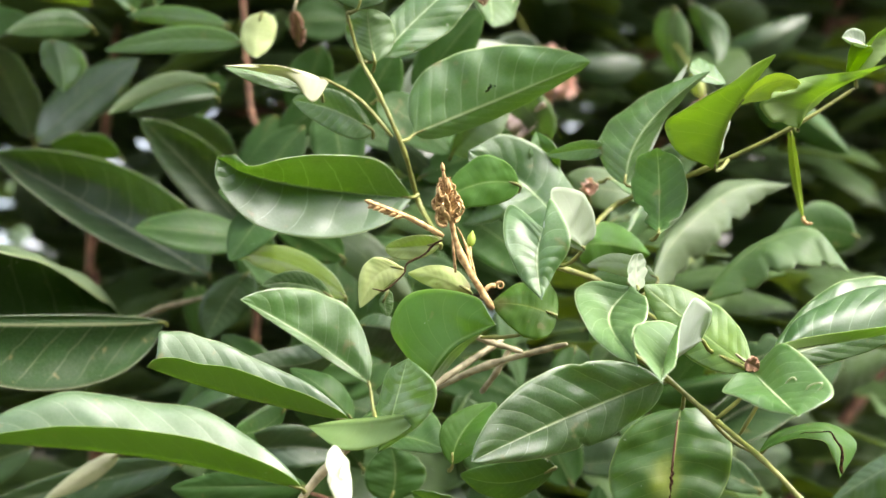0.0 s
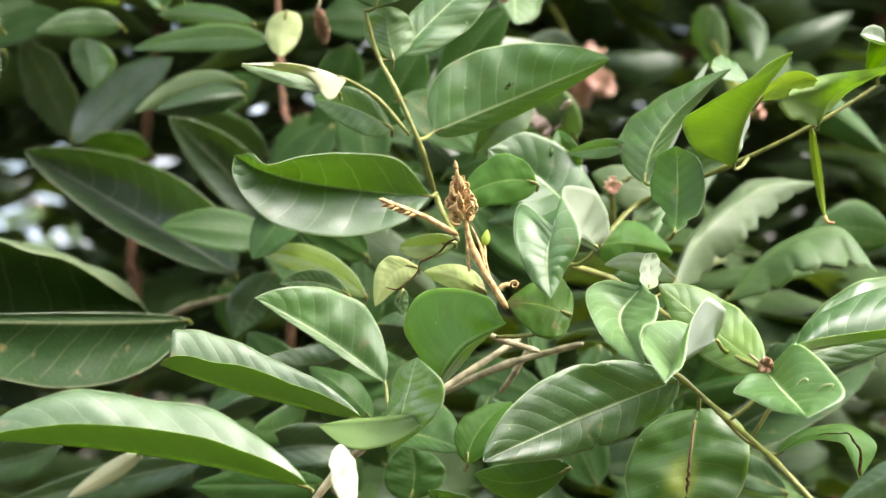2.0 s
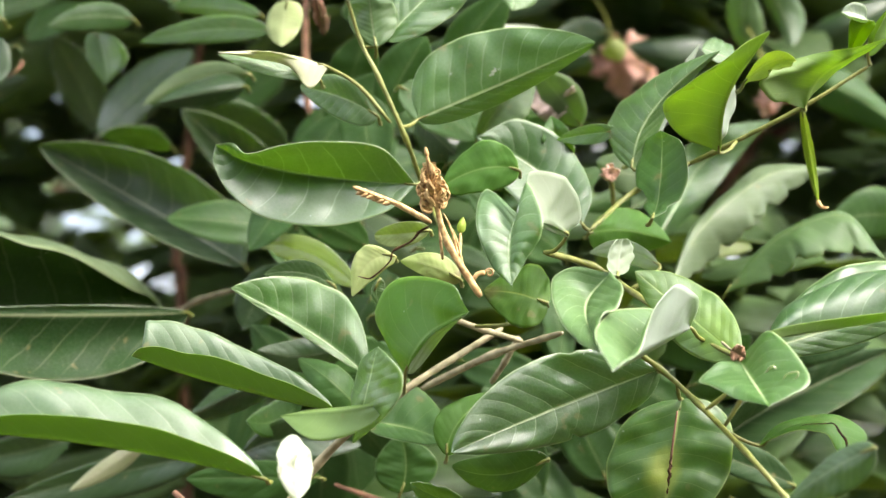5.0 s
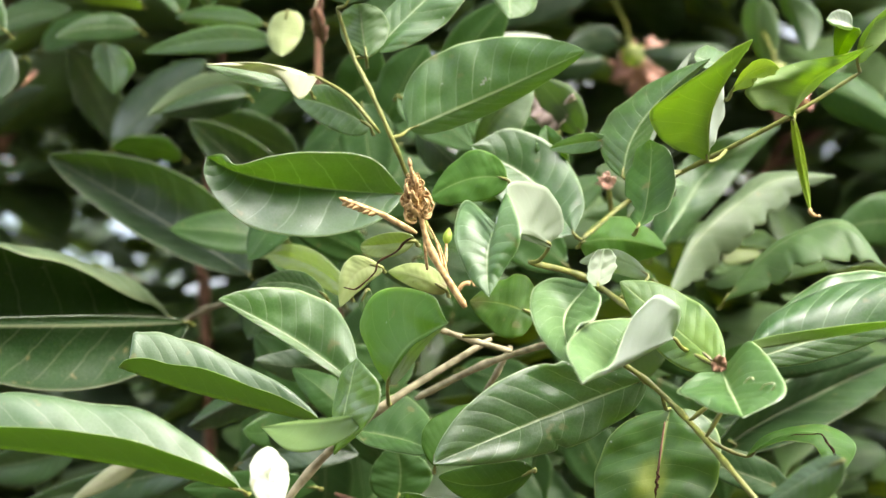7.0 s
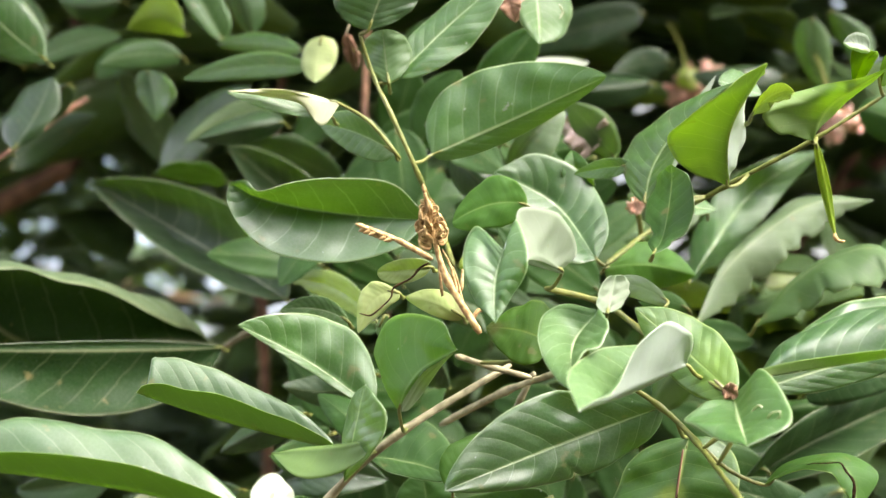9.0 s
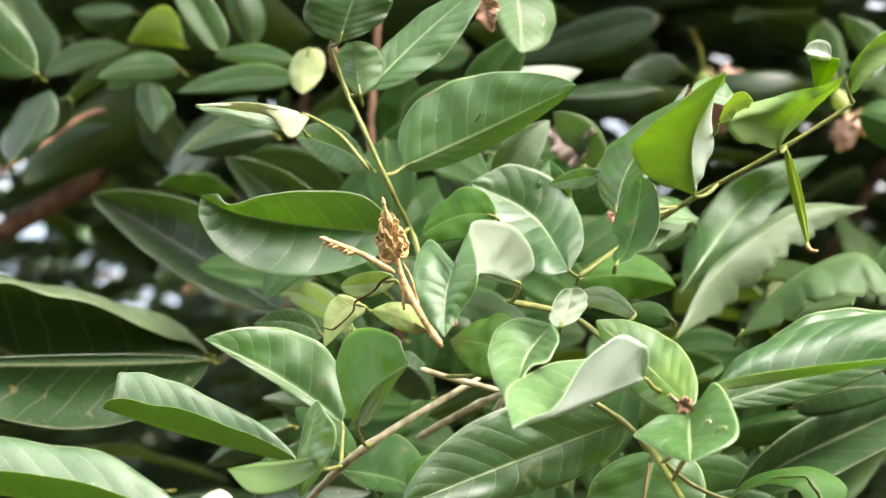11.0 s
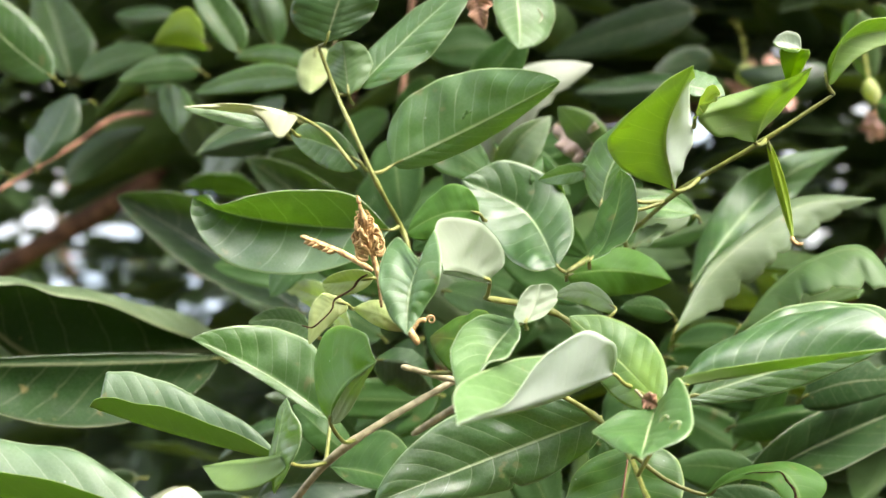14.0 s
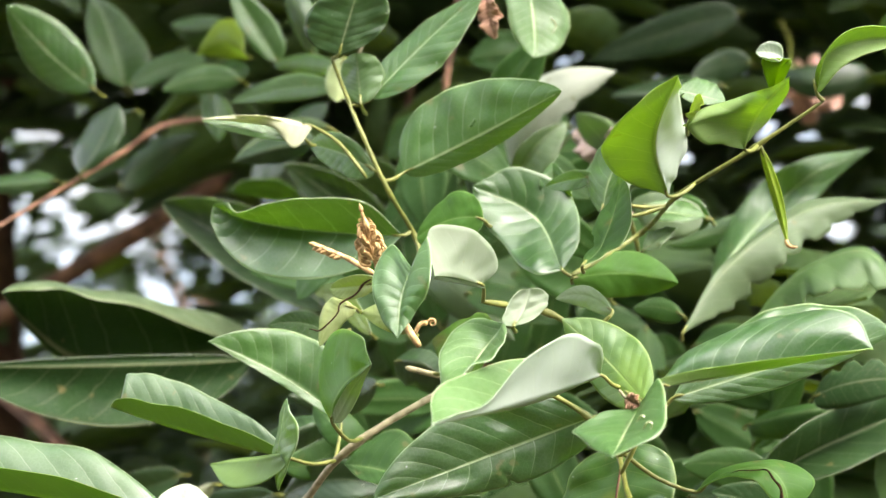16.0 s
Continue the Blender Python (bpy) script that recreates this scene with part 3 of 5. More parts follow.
leaf('S6', (0.1774, 0.9856, 1.4348), (0.2947, 0.9954, 1.4546), (-0.0065, -0.0017, -0.0016), (-0.0031, -0.0064, 0.0056), (0.0129, 0.0278, 0.0301), stalk=(0.1565, 0.9930, 1.3869), wave=0.02, cup=0.3, under=UNDER_YOUNG, rims=(((0.1819, 0.9856, 1.4411), (0.2265, 0.9825, 1.4486), (0.2720, 0.9715, 1.4536)), ((0.1933, 1.0047, 1.4510), (0.2425, 1.0166, 1.4732), (0.2828, 1.0050, 1.4731))), spine=((0.2296, 0.9888, 1.4431),), skin="glossy")
leaf('S5', (-0.0406, 1.1494, 1.4034), (-0.1245, 1.1306, 1.4575), (0.0037, 0.0101, 0.0009), (0.0140, 0.0090, 0.0278), (-0.0050, -0.0050, -0.0020), 'green', stalk=(-0.0380, 1.1199, 1.3788))
leaf('S5', (-0.0596, 1.0859, 1.3857), (-0.1816, 1.1006, 1.4178), (-0.0073, 0.0074, -0.0015), (-0.0010, 0.0125, 0.0280), (0.0060, -0.0113, 0.0140), stalk=(-0.0364, 1.1189, 1.3803), wave=0.02, cup=0.3, under=UNDER_BACKLIT, blunt=-1, skin="sheened", point=0.5)
leaf('S5', (-0.0963, 0.9710, 1.3610), (-0.2714, 0.9655, 1.3876), (-0.0032, -0.0090, 0.0070), (-0.0105, 0.0220, 0.0314), (0.0016, -0.0123, 0.0149), wave=0.02, cup=0.3, under=UNDER_BACKLIT, skin="sheened")
leaf('S5', (-0.0191, 1.0395, 1.4122), (0.0146, 1.0010, 1.4494), (-0.0041, 0.0008, 0.0051), (0.0013, -0.0012, -0.0012), (-0.0169, 0.0462, 0.0291), 'deep', stalk=(-0.0180, 1.1155, 1.3948), wave=0.01, cup=0.1, rims=(((-0.0141, 1.0276, 1.4223), (-0.0051, 1.0199, 1.4347), (0.0057, 1.0107, 1.4428),), ((-0.0338, 1.0793, 1.4387), (-0.0233, 1.0673, 1.4650), (0.0043, 1.0188, 1.4648),)), spine=((-0.0150, 1.0275, 1.4238), (-0.0063, 1.0211, 1.4359), (0.0048, 1.0120, 1.4437),))
leaf('S5', (-0.0181, 1.0382, 1.4117), (0.0139, 1.0032, 1.4485), (-0.0037, 0.0117, 0.0008), (0.0026, 0.0060, -0.0049), (-0.0012, -0.0087, 0.0049), 'silver', wave=0.01, cup=0.1, stub=False, rims=(((-0.0130, 1.0432, 1.4132), (-0.0032, 1.0385, 1.4260), (0.0061, 1.0205, 1.4398),), ((-0.0157, 1.0301, 1.4229), (-0.0070, 1.0238, 1.4358), (0.0045, 1.0132, 1.4433),)), spine=((-0.0142, 1.0375, 1.4175), (-0.0058, 1.0325, 1.4309), (0.0048, 1.0174, 1.4413),))
leaf('S5', (-0.0491, 1.0238, 1.3736), (-0.0358, 0.9989, 1.4300), (0.0020, -0.0090, 0.0083), (0.0176, -0.0272, -0.0001), (-0.0087, 0.0194, -0.0094), 'matt', wave=0.0, cup=0.1, stub=False, rims=(((-0.0294, 0.9828, 1.3947), (-0.0229, 0.9752, 1.4100), (-0.0260, 0.9795, 1.4228),), ((-0.0483, 1.0147, 1.3866), (-0.0492, 1.0218, 1.4007), (-0.0450, 1.0189, 1.4204),)), spine=((-0.0443, 1.0066, 1.3932), (-0.0405, 1.0023, 1.4101), (-0.0378, 1.0005, 1.4217),))
leaf('S5', (-0.0275, 0.9851, 1.4021), (-0.0899, 1.0207, 1.3894), (0.0033, 0.0022, -0.0010), (0.0021, -0.0100, -0.0138), (-0.0008, 0.0030, 0.0009), 'matt', under=UNDER_BACKLIT, wave=0.0, cup=0.1, stub=False, rims=(((-0.0376, 0.9901, 1.3905), (-0.0533, 0.9951, 1.3809), (-0.0738, 1.0001, 1.3794),), ((-0.0410, 0.9981, 1.3986), (-0.0562, 1.0081, 1.3957), (-0.0734, 1.0161, 1.3933),)), spine=((-0.0402, 0.9951, 1.3980), (-0.0554, 1.0051, 1.3948), (-0.0726, 1.0131, 1.3927),))
leaf('inner', (-0.0790, 0.9271, 1.3558), (-0.0808, 0.9517, 1.3869), (-0.0005, 0.0017, 0.0001), (0.0086, 0.0261, -0.0005), (-0.0082, -0.0247, 0.0082), 'white', wave=0.0, cup=0.3)
leaf('S6', (0.1536, 1.1032, 1.3914), (0.1374, 1.0761, 1.3096), (-0.0020, -0.0035, 0.0011), (-0.0369, 0.0151, -0.0014), (0.0368, -0.0051, 0.0063), 'scarred', lumps=0.2, stalk=(0.1408, 1.0526, 1.4051), lobe=0.5, point=0.58)
leaf('S6', (0.1935, 1.0701, 1.3666), (0.2475, 1.0701, 1.3509), (0.0143, -0.0000, 0.0219), (-0.0096, -0.0200, -0.0027), (0.0060, 0.0150, 0.0037), 'deep', under=UNDER_YOUNG, stalk=(0.1480, 1.0436, 1.3977), wave=0.0, cup=0.05, rims=(((0.2088, 1.0581, 1.3754), (0.2253, 1.0501, 1.3779), (0.2362, 1.0551, 1.3668),), ((0.2071, 1.0751, 1.3784), (0.2409, 1.0851, 1.3843), (0.2632, 1.0851, 1.3705),)), spine=((0.2129, 1.0701, 1.3779), (0.2349, 1.0701, 1.3806), (0.2459, 1.0701, 1.3689),))
leaf('S4', (0.1293, 1.0741, 1.5022), (0.1466, 1.1434, 1.5583), (0.0060, 0.0166, 0.0014), (0.0129, -0.0184, 0.0007), (-0.0114, 0.0258, -0.0006), 'shaded', wave=0.03, cup=0.1, bites=((1, 0.3, 0.35, 0.06), (-1, 0.2, 0.3, 0.05)), rims=(((0.1493, 1.0962, 1.5116), (0.1568, 1.1070, 1.5324), (0.1552, 1.1188, 1.5496),), ((0.1280, 1.1120, 1.5129), (0.1325, 1.1512, 1.5311), (0.1409, 1.1732, 1.5512),)), spine=((0.1376, 1.1028, 1.5122), (0.1439, 1.1253, 1.5317), (0.1472, 1.1418, 1.5502),))
leaf('S4', (0.1338, 1.1711, 1.5341), (0.1887, 1.1641, 1.6115), (-0.0144, 0.0061, -0.0000), (0.0151, 0.0019, 0.0065), (-0.0178, 0.0277, 0.0059), stalk=(0.1743, 1.1857, 1.5394), skin="matt")
leaf('S4', (0.1794, 1.1204, 1.5434), (0.1907, 1.0396, 1.6109), (-0.0105, -0.0059, -0.0015), (-0.0338, 0.0232, -0.0040), (0.0158, 0.0530, 0.0078), 'young', stalk=(0.1954, 1.1431, 1.5523), rims=(((0.1521, 1.1142, 1.5551), (0.1407, 1.0973, 1.5716), (0.1606, 1.0463, 1.5928)), ((0.1843, 1.1221, 1.5590), (0.1904, 1.1271, 1.5834), (0.1906, 1.0763, 1.6046))), spine=((0.1745, 1.0741, 1.5757),), lit_side=1)
leaf('S4', (0.2265, 1.0970, 1.5702), (0.2539, 1.0137, 1.6053), (-0.0043, 0.0310, 0.0028), (-0.0421, -0.0101, -0.0043), (0.0078, 0.0126, -0.0013), 'young', stalk=(0.2346, 1.1256, 1.5739), rims=(((0.2066, 1.0864, 1.5740), (0.1937, 1.0762, 1.5862), (0.2246, 1.0916, 1.5985)), ((0.2301, 1.0998, 1.5767), (0.2436, 1.0990, 1.5893), (0.2526, 1.0663, 1.5999))), spine=((0.2359, 1.0863, 1.5905),))
leaf('inner', (0.1921, 1.1094, 1.5863), (0.2054, 1.0341, 1.5932), (0.0014, 0.0021, 0.0060), (-0.0001, -0.0002, 0.0064), (-0.0040, -0.0230, -0.0072), 'young', under=SKINS["yellow"])
leaf('S4', (0.2361, 1.1395, 1.5735), (0.2512, 1.1530, 1.5119), (0.0014, 0.0057, 0.0001), (0.0037, 0.0025, 0.0001), (-0.0034, 0.0009, 0.0000), 'young', stalk=(0.2316, 1.1266, 1.5721), cup=0.6, under=SKINS["yellow"])
leaf('S4', (0.2704, 1.1124, 1.6045), (0.3393, 1.1250, 1.6340), (-0.0210, -0.0083, 0.0117), (0.0068, -0.0095, 0.0089), (0.0093, -0.0050, -0.0089), 'lime', stalk=(0.2751, 1.1234, 1.5994))
leaf('back', (-0.1355, 1.5128, 1.4633), (-0.3195, 1.6033, 1.5651), (0.0029, 0.0188, -0.0012), (0.0262, -0.0397, 0.0371), (-0.0205, -0.0200, -0.0100), detail=(60, 12), cup=-0.45, skin="part_shade")
leaf('back', (-0.0966, 1.6286, 1.4980), (-0.1939, 1.5781, 1.5957), (0.0011, 0.0275, 0.0032), (0.0171, -0.0154, 0.0215), (-0.0155, -0.0082, -0.0130), detail=(40, 8), cup=-0.3, skin="part_shade")
leaf('back', (-0.2083, 1.5694, 1.4248), (-0.3451, 1.3016, 1.4893), (-0.0518, -0.0216, -0.0284), (0.0400, -0.0650, 0.0520), (-0.0080, 0.0319, -0.0125), 'in_shade', under=SKINS["pale"], detail=(60, 12), wave=0.02, cup=-0.8, rims=(((-0.2226, 1.4834, 1.4462), (-0.2455, 1.4041, 1.4643), (-0.2860, 1.3466, 1.4807), (-0.3286, 1.3471, 1.4905),), ((-0.2356, 1.5227, 1.4131), (-0.2855, 1.4718, 1.4089), (-0.3365, 1.4457, 1.4162), (-0.3705, 1.4144, 1.4528),)), spine=((-0.2329, 1.5148, 1.4270), (-0.2796, 1.4562, 1.4254), (-0.3284, 1.4138, 1.4287), (-0.3626, 1.3908, 1.4608),))
leaf('back', (-0.1710, 1.3861, 1.4302), (-0.3753, 1.2848, 1.4335), (0.0120, -0.0171, 0.0000), (0.0002, -0.0006, 0.0064), (-0.0040, -0.0140, -0.0470), detail=(60, 12), skin="in_shade", cup=-0.5, wave=0.03)
leaf('inner', (-0.0450, 1.2640, 1.4547), (-0.1224, 1.4042, 1.4815), (0.0023, -0.0035, 0.0090), (0.0019, -0.0077, 0.0114), (-0.0031, 0.0045, -0.0105), skin="wan", bites=((1, 0.85, 0.3, 0.05),))
leaf('inner', (-0.0605, 1.2039, 1.4568), (-0.1071, 1.2107, 1.4640), (0.0015, 0.0048, 0.0047), (-0.0002, 0.0026, 0.0090), (-0.0009, -0.0043, -0.0111), 'bright')
leaf('back', (-0.1038, 1.4990, 1.4657), (-0.1353, 1.5024, 1.4104), (-0.0032, 0.0019, 0.0005), (-0.0186, 0.0018, 0.0045), (0.0210, 0.0012, -0.0034), 'dark', detail=(14, 4))
leaf('inner', (0.1770, 1.2818, 1.4501), (0.3285, 1.3993, 1.5433), (-0.0149, -0.0009, 0.0221), (0.0132, -0.0045, -0.0210), (-0.0001, 0.0286, 0.0057), 'pale', under=SKINS["silver"], bites=((-1, 0.16, 0.10, 0.02), (-1, 0.24, 0.14, 0.012), (-1, 0.33, 0.22, 0.018), (-1, 0.45, 0.10, 0.012), (-1, 0.52, 0.15, 0.012), (-1, 0.60, 0.28, 0.02), (-1, 0.72, 0.15, 0.015), (-1, 0.83, 0.2, 0.015)), wave=0.05, cup=0.3, rims=(((0.2176, 1.3308, 1.4708), (0.2510, 1.3352, 1.4978), (0.2930, 1.3745, 1.5284),), ((0.2026, 1.3303, 1.4942), (0.2378, 1.3683, 1.5245), (0.2774, 1.3920, 1.5452),)), spine=((0.2037, 1.3164, 1.4901), (0.2378, 1.3397, 1.5188), (0.2763, 1.3651, 1.5395),))
leaf('back', (0.1907, 1.4378, 1.4790), (0.3273, 1.5971, 1.5933), (-0.0119, 0.0089, 0.0106), (0.0137, -0.0120, -0.0147), (-0.0175, -0.0086, 0.0135), 'green', wave=0.04, cup=0.2, bites=((-1, 0.12, 0.3, 0.04),), holes=((0.14, -0.3, 0.03),), rims=(((0.2270, 1.5006, 1.4981), (0.2608, 1.5144, 1.5320), (0.2952, 1.5540, 1.5666),), ((0.1991, 1.4872, 1.5173), (0.2296, 1.5178, 1.5603), (0.2680, 1.5204, 1.5817),)), spine=((0.2125, 1.4584, 1.5086), (0.2471, 1.5263, 1.5467), (0.2796, 1.5269, 1.5725),))
leaf('inner', (0.2201, 1.2878, 1.4495), (0.3323, 1.2749, 1.4752), (-0.0032, 0.0008, 0.0365), (0.0039, -0.0309, -0.0221), (0.0014, 0.0099, 0.0020), 'greyed', bites=((-1, 0.25, 0.15, 0.02), (-1, 0.4, 0.2, 0.02), (-1, 0.55, 0.12, 0.015), (-1, 0.7, 0.2, 0.02)), wave=0.05, cup=0.2, rims=(((0.2503, 1.2643, 1.4623), (0.2769, 1.2512, 1.4768), (0.3118, 1.2572, 1.4803),), ((0.2473, 1.2950, 1.4830), (0.2745, 1.2920, 1.5009), (0.3085, 1.2881, 1.5073),)), spine=((0.2465, 1.2850, 1.4806), (0.2731, 1.2821, 1.4989), (0.3060, 1.2783, 1.5051),))
leaf('inner', (0.1087, 1.1999, 1.4926), (0.1759, 1.2652, 1.4869), (-0.0008, 0.0117, 0.0050), (-0.0009, 0.0168, -0.0177), (0.0040, 0.0132, 0.0153), skin="deep")
leaf('S1', (-0.0279, 1.2069, 1.6191), (0.0471, 1.2249, 1.6910), (-0.0063, 0.0043, -0.0019), (0.0218, -0.0079, -0.0076), (-0.0109, 0.0075, 0.0094), 'green', stalk=(-0.0419, 1.2032, 1.6148))
leaf('inner', (-0.0337, 1.1993, 1.6149), (-0.0384, 1.2084, 1.6510), (-0.0004, 0.0028, 0.0013), (0.0172, 0.0035, 0.0044), (-0.0155, 0.0121, 0.0022), 'greyed', lobe=0.5, point=0.58)
leaf('S1', (-0.0468, 1.1926, 1.6489), (-0.0272, 1.1857, 1.7014), (0.0000, -0.0001, -0.0002), (0.0260, 0.0065, 0.0009), (-0.0295, -0.0055, 0.0013), 'dark', stalk=(-0.0531, 1.1983, 1.6471))
leaf('inner', (0.0618, 1.3468, 1.7219), (0.0697, 1.3292, 1.6557), (0.0021, 0.0047, -0.0006), (-0.0169, -0.0165, 0.0017), (0.0261, 0.0121, -0.0047), 'bright', lobe=0.5, point=0.58, detail=(14, 4))
leaf('back', (-0.0983, 1.4223, 1.6725), (-0.1028, 1.4154, 1.6357), (-0.0007, 0.0013, 0.0005), (-0.0136, 0.0048, 0.0010), (0.0147, 0.0050, 0.0024), 'blanched', lobe=0.5, point=0.58, detail=(14, 4))
leaf('back', (-0.2356, 1.5879, 1.6746), (-0.3080, 1.5766, 1.6672), (-0.0000, 0.0034, 0.0061), (-0.0006, 0.0033, 0.0129), (-0.0002, 0.0011, -0.0139), 'green', detail=(14, 4))
leaf('back', (-0.1115, 1.4440, 1.6503), (-0.2235, 1.5155, 1.6478), (0.0047, -0.0007, 0.0056), (0.0001, -0.0002, 0.0115), (0.0001, -0.0010, -0.0112), 'green', detail=(14, 4), wave=0.02)
leaf('back', (-0.1308, 1.5063, 1.6213), (-0.2195, 1.5032, 1.5948), (-0.0011, 0.0083, 0.0104), (-0.0028, 0.0037, 0.0110), (0.0026, 0.0043, -0.0115), 'pale', detail=(14, 4))
leaf('back', (-0.1218, 1.5078, 1.6709), (-0.2076, 1.5965, 1.6863), (-0.0010, 0.0080, 0.0044), (-0.0009, 0.0061, 0.0105), (-0.0009, 0.0058, -0.0081), 'green', detail=(14, 4))
leaf('back', (-0.2716, 1.6087, 1.6655), (-0.2605, 1.5959, 1.6190), (0.0041, -0.0028, -0.0007), (-0.0179, 0.0091, 0.0034), (0.0216, -0.0212, 0.0017), 'green', detail=(14, 4))
leaf('back', (-0.2395, 1.6179, 1.7032), (-0.2974, 1.6498, 1.7074), (-0.0015, 0.0036, 0.0124), (0.0043, 0.0052, 0.0215), (0.0117, 0.0103, -0.0167), 'yellow', detail=(14, 4))
leaf('back', (-0.2003, 1.5945, 1.6889), (-0.2420, 1.5825, 1.7609), (0.0007, -0.0015, -0.0009), (0.0181, 0.0006, 0.0057), (-0.0119, -0.0093, -0.0045), 'green', detail=(14, 4))
leaf('back', (-0.4479, 1.8547, 1.6997), (-0.4923, 1.8837, 1.8061), (0.0082, -0.0075, -0.0024), (0.0347, 0.0101, -0.0001), (-0.0156, -0.0305, -0.0060), 'green', detail=(14, 4))
leaf('back', (-0.4136, 1.7770, 1.6908), (-0.3305, 1.7905, 1.7167), (0.0004, 0.0022, 0.0061), (0.0026, -0.0043, -0.0120), (-0.0035, 0.0072, 0.0164), 'green', detail=(14, 4))
leaf('back', (-0.3222, 1.4482, 1.6575), (-0.3899, 1.4254, 1.7296), (-0.0066, 0.0103, -0.0032), (0.0119, 0.0020, 0.0245), (-0.0173, 0.0059, -0.0164), 'green', detail=(14, 4))
leaf('back', (0.2085, 2.0524, 1.7750), (0.0393, 2.0300, 1.7244), (0.0044, -0.0044, 0.0025), (0.0005, -0.0020, 0.0234), (0.0105, 0.0015, -0.0223), 'dark', detail=(14, 4))
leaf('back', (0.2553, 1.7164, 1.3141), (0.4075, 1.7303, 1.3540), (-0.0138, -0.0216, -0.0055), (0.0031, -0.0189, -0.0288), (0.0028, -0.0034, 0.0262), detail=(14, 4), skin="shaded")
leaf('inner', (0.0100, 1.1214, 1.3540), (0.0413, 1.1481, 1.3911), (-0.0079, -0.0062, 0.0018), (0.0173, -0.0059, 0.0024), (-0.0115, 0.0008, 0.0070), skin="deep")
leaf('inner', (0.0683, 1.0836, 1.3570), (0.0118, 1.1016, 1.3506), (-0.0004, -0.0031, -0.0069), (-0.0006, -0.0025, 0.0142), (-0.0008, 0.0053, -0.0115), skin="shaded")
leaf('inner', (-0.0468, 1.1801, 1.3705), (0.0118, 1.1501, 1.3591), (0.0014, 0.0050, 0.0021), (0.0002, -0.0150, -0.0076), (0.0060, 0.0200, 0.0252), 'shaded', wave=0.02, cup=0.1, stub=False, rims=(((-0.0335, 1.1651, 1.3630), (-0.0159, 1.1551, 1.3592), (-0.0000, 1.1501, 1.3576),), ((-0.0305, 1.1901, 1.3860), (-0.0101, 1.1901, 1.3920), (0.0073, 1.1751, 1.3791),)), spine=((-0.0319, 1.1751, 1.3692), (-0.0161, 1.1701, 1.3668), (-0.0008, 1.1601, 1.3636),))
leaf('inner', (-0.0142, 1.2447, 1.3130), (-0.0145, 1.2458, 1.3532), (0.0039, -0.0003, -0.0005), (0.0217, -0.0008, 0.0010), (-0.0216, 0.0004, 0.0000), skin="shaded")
leaf('inner', (0.2746, 1.3001, 1.3094), (0.1946, 1.2801, 1.3383), (0, -0.003, 0.003), (0.0003, 0.0020, 0.0160), (-0.0060, -0.0060, -0.0090), skin="in_shade", detail=(30, 6))
leaf('inner', (0.1918, 0.8290, 1.3949), (0.1575, 0.8551, 1.3666), (0.0017, 0.0000, 0.0029), (0.0005, 0.0035, 0.0064), (0.0051, -0.0039, -0.0112), 'dark')
leaf('S9', (0.0686, 1.0864, 1.4489), (0.0307, 1.1030, 1.4573), (0.0016, -0.0038, 0.0029), (0.0098, 0.0174, 0.0173), (-0.0031, -0.0093, -0.0190), 'olive', stalk=(0.0262, 1.1240, 1.4346))
leaf('inner', (0.1264, 1.1924, 1.5602), (0.0894, 1.2225, 1.5557), (0.0004, -0.0021, 0.0009), (-0.0003, -0.0017, 0.0061), (-0.0002, -0.0017, -0.0073), 'green')
leaf('back', (0.1964, 1.3660, 1.5320), (0.1594, 1.3860, 1.5466), (0.0008, -0.0017, 0.0004), (0.0000, -0.0006, 0.0123), (-0.0029, 0.0043, -0.0137), detail=(14, 4), skin="shaded")
leaf('inner', (0.1771, 1.3101, 1.4615), (0.1399, 1.3089, 1.4677), (0.0007, 0.0032, 0.0039), (0.0002, 0.0026, 0.0070), (-0.0020, 0.0011, -0.0111), detail=(14, 4), skin="shaded")
leaf('back', (-0.2037, 1.3824, 1.3308), (-0.2607, 1.3856, 1.2944), (0.0011, 0.0032, 0.0001), (-0.0024, 0.0029, 0.0061), (0.0041, 0.0029, -0.0069), 'cream', detail=(14, 4))
leaf('inner', (-0.0026, 1.1017, 1.4942), (-0.0358, 1.1095, 1.4910), (-0.0001, -0.0013, -0.0004), (0.0008, -0.0030, 0.0070), (-0.0022, -0.0011, -0.0086), 'wan', lobe=0.5, point=0.58)
leaf('inner', (-0.0233, 1.1220, 1.4780), (-0.0490, 1.1297, 1.4528), (-0.0028, 0.0027, 0.0079), (-0.0065, 0.0065, 0.0078), (0.0064, -0.0050, -0.0069), 'shrivelled')
leaf('inner', (0.0164, 1.0999, 1.4643), (-0.0193, 1.1253, 1.4749), (-0.0003, -0.0069, 0.0029), (0.0040, 0.0039, 0.0076), (0.0011, 0.0010, -0.0084), 'shrivelled')
leaf('inner', (-0.0323, 1.1233, 1.4636), (-0.0322, 1.1227, 1.4478), (-0.0018, 0.0000, -0.0000), (-0.0033, 0.0010, -0.0004), (0.0053, -0.0000, 0.0009), 'bright', lobe=0.5, point=0.58)
leaf('back', (0.2722, 1.5854, 1.4751), (0.3147, 1.6184, 1.4785), (-0.0004, -0.0010, 0.0056), (-0.0000, -0.0005, -0.0113), (-0.0001, -0.0003, 0.0081), detail=(14, 4), skin="wan")
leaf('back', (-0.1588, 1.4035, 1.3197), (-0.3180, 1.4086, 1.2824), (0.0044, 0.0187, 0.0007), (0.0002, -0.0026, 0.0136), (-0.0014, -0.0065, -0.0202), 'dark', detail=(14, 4))
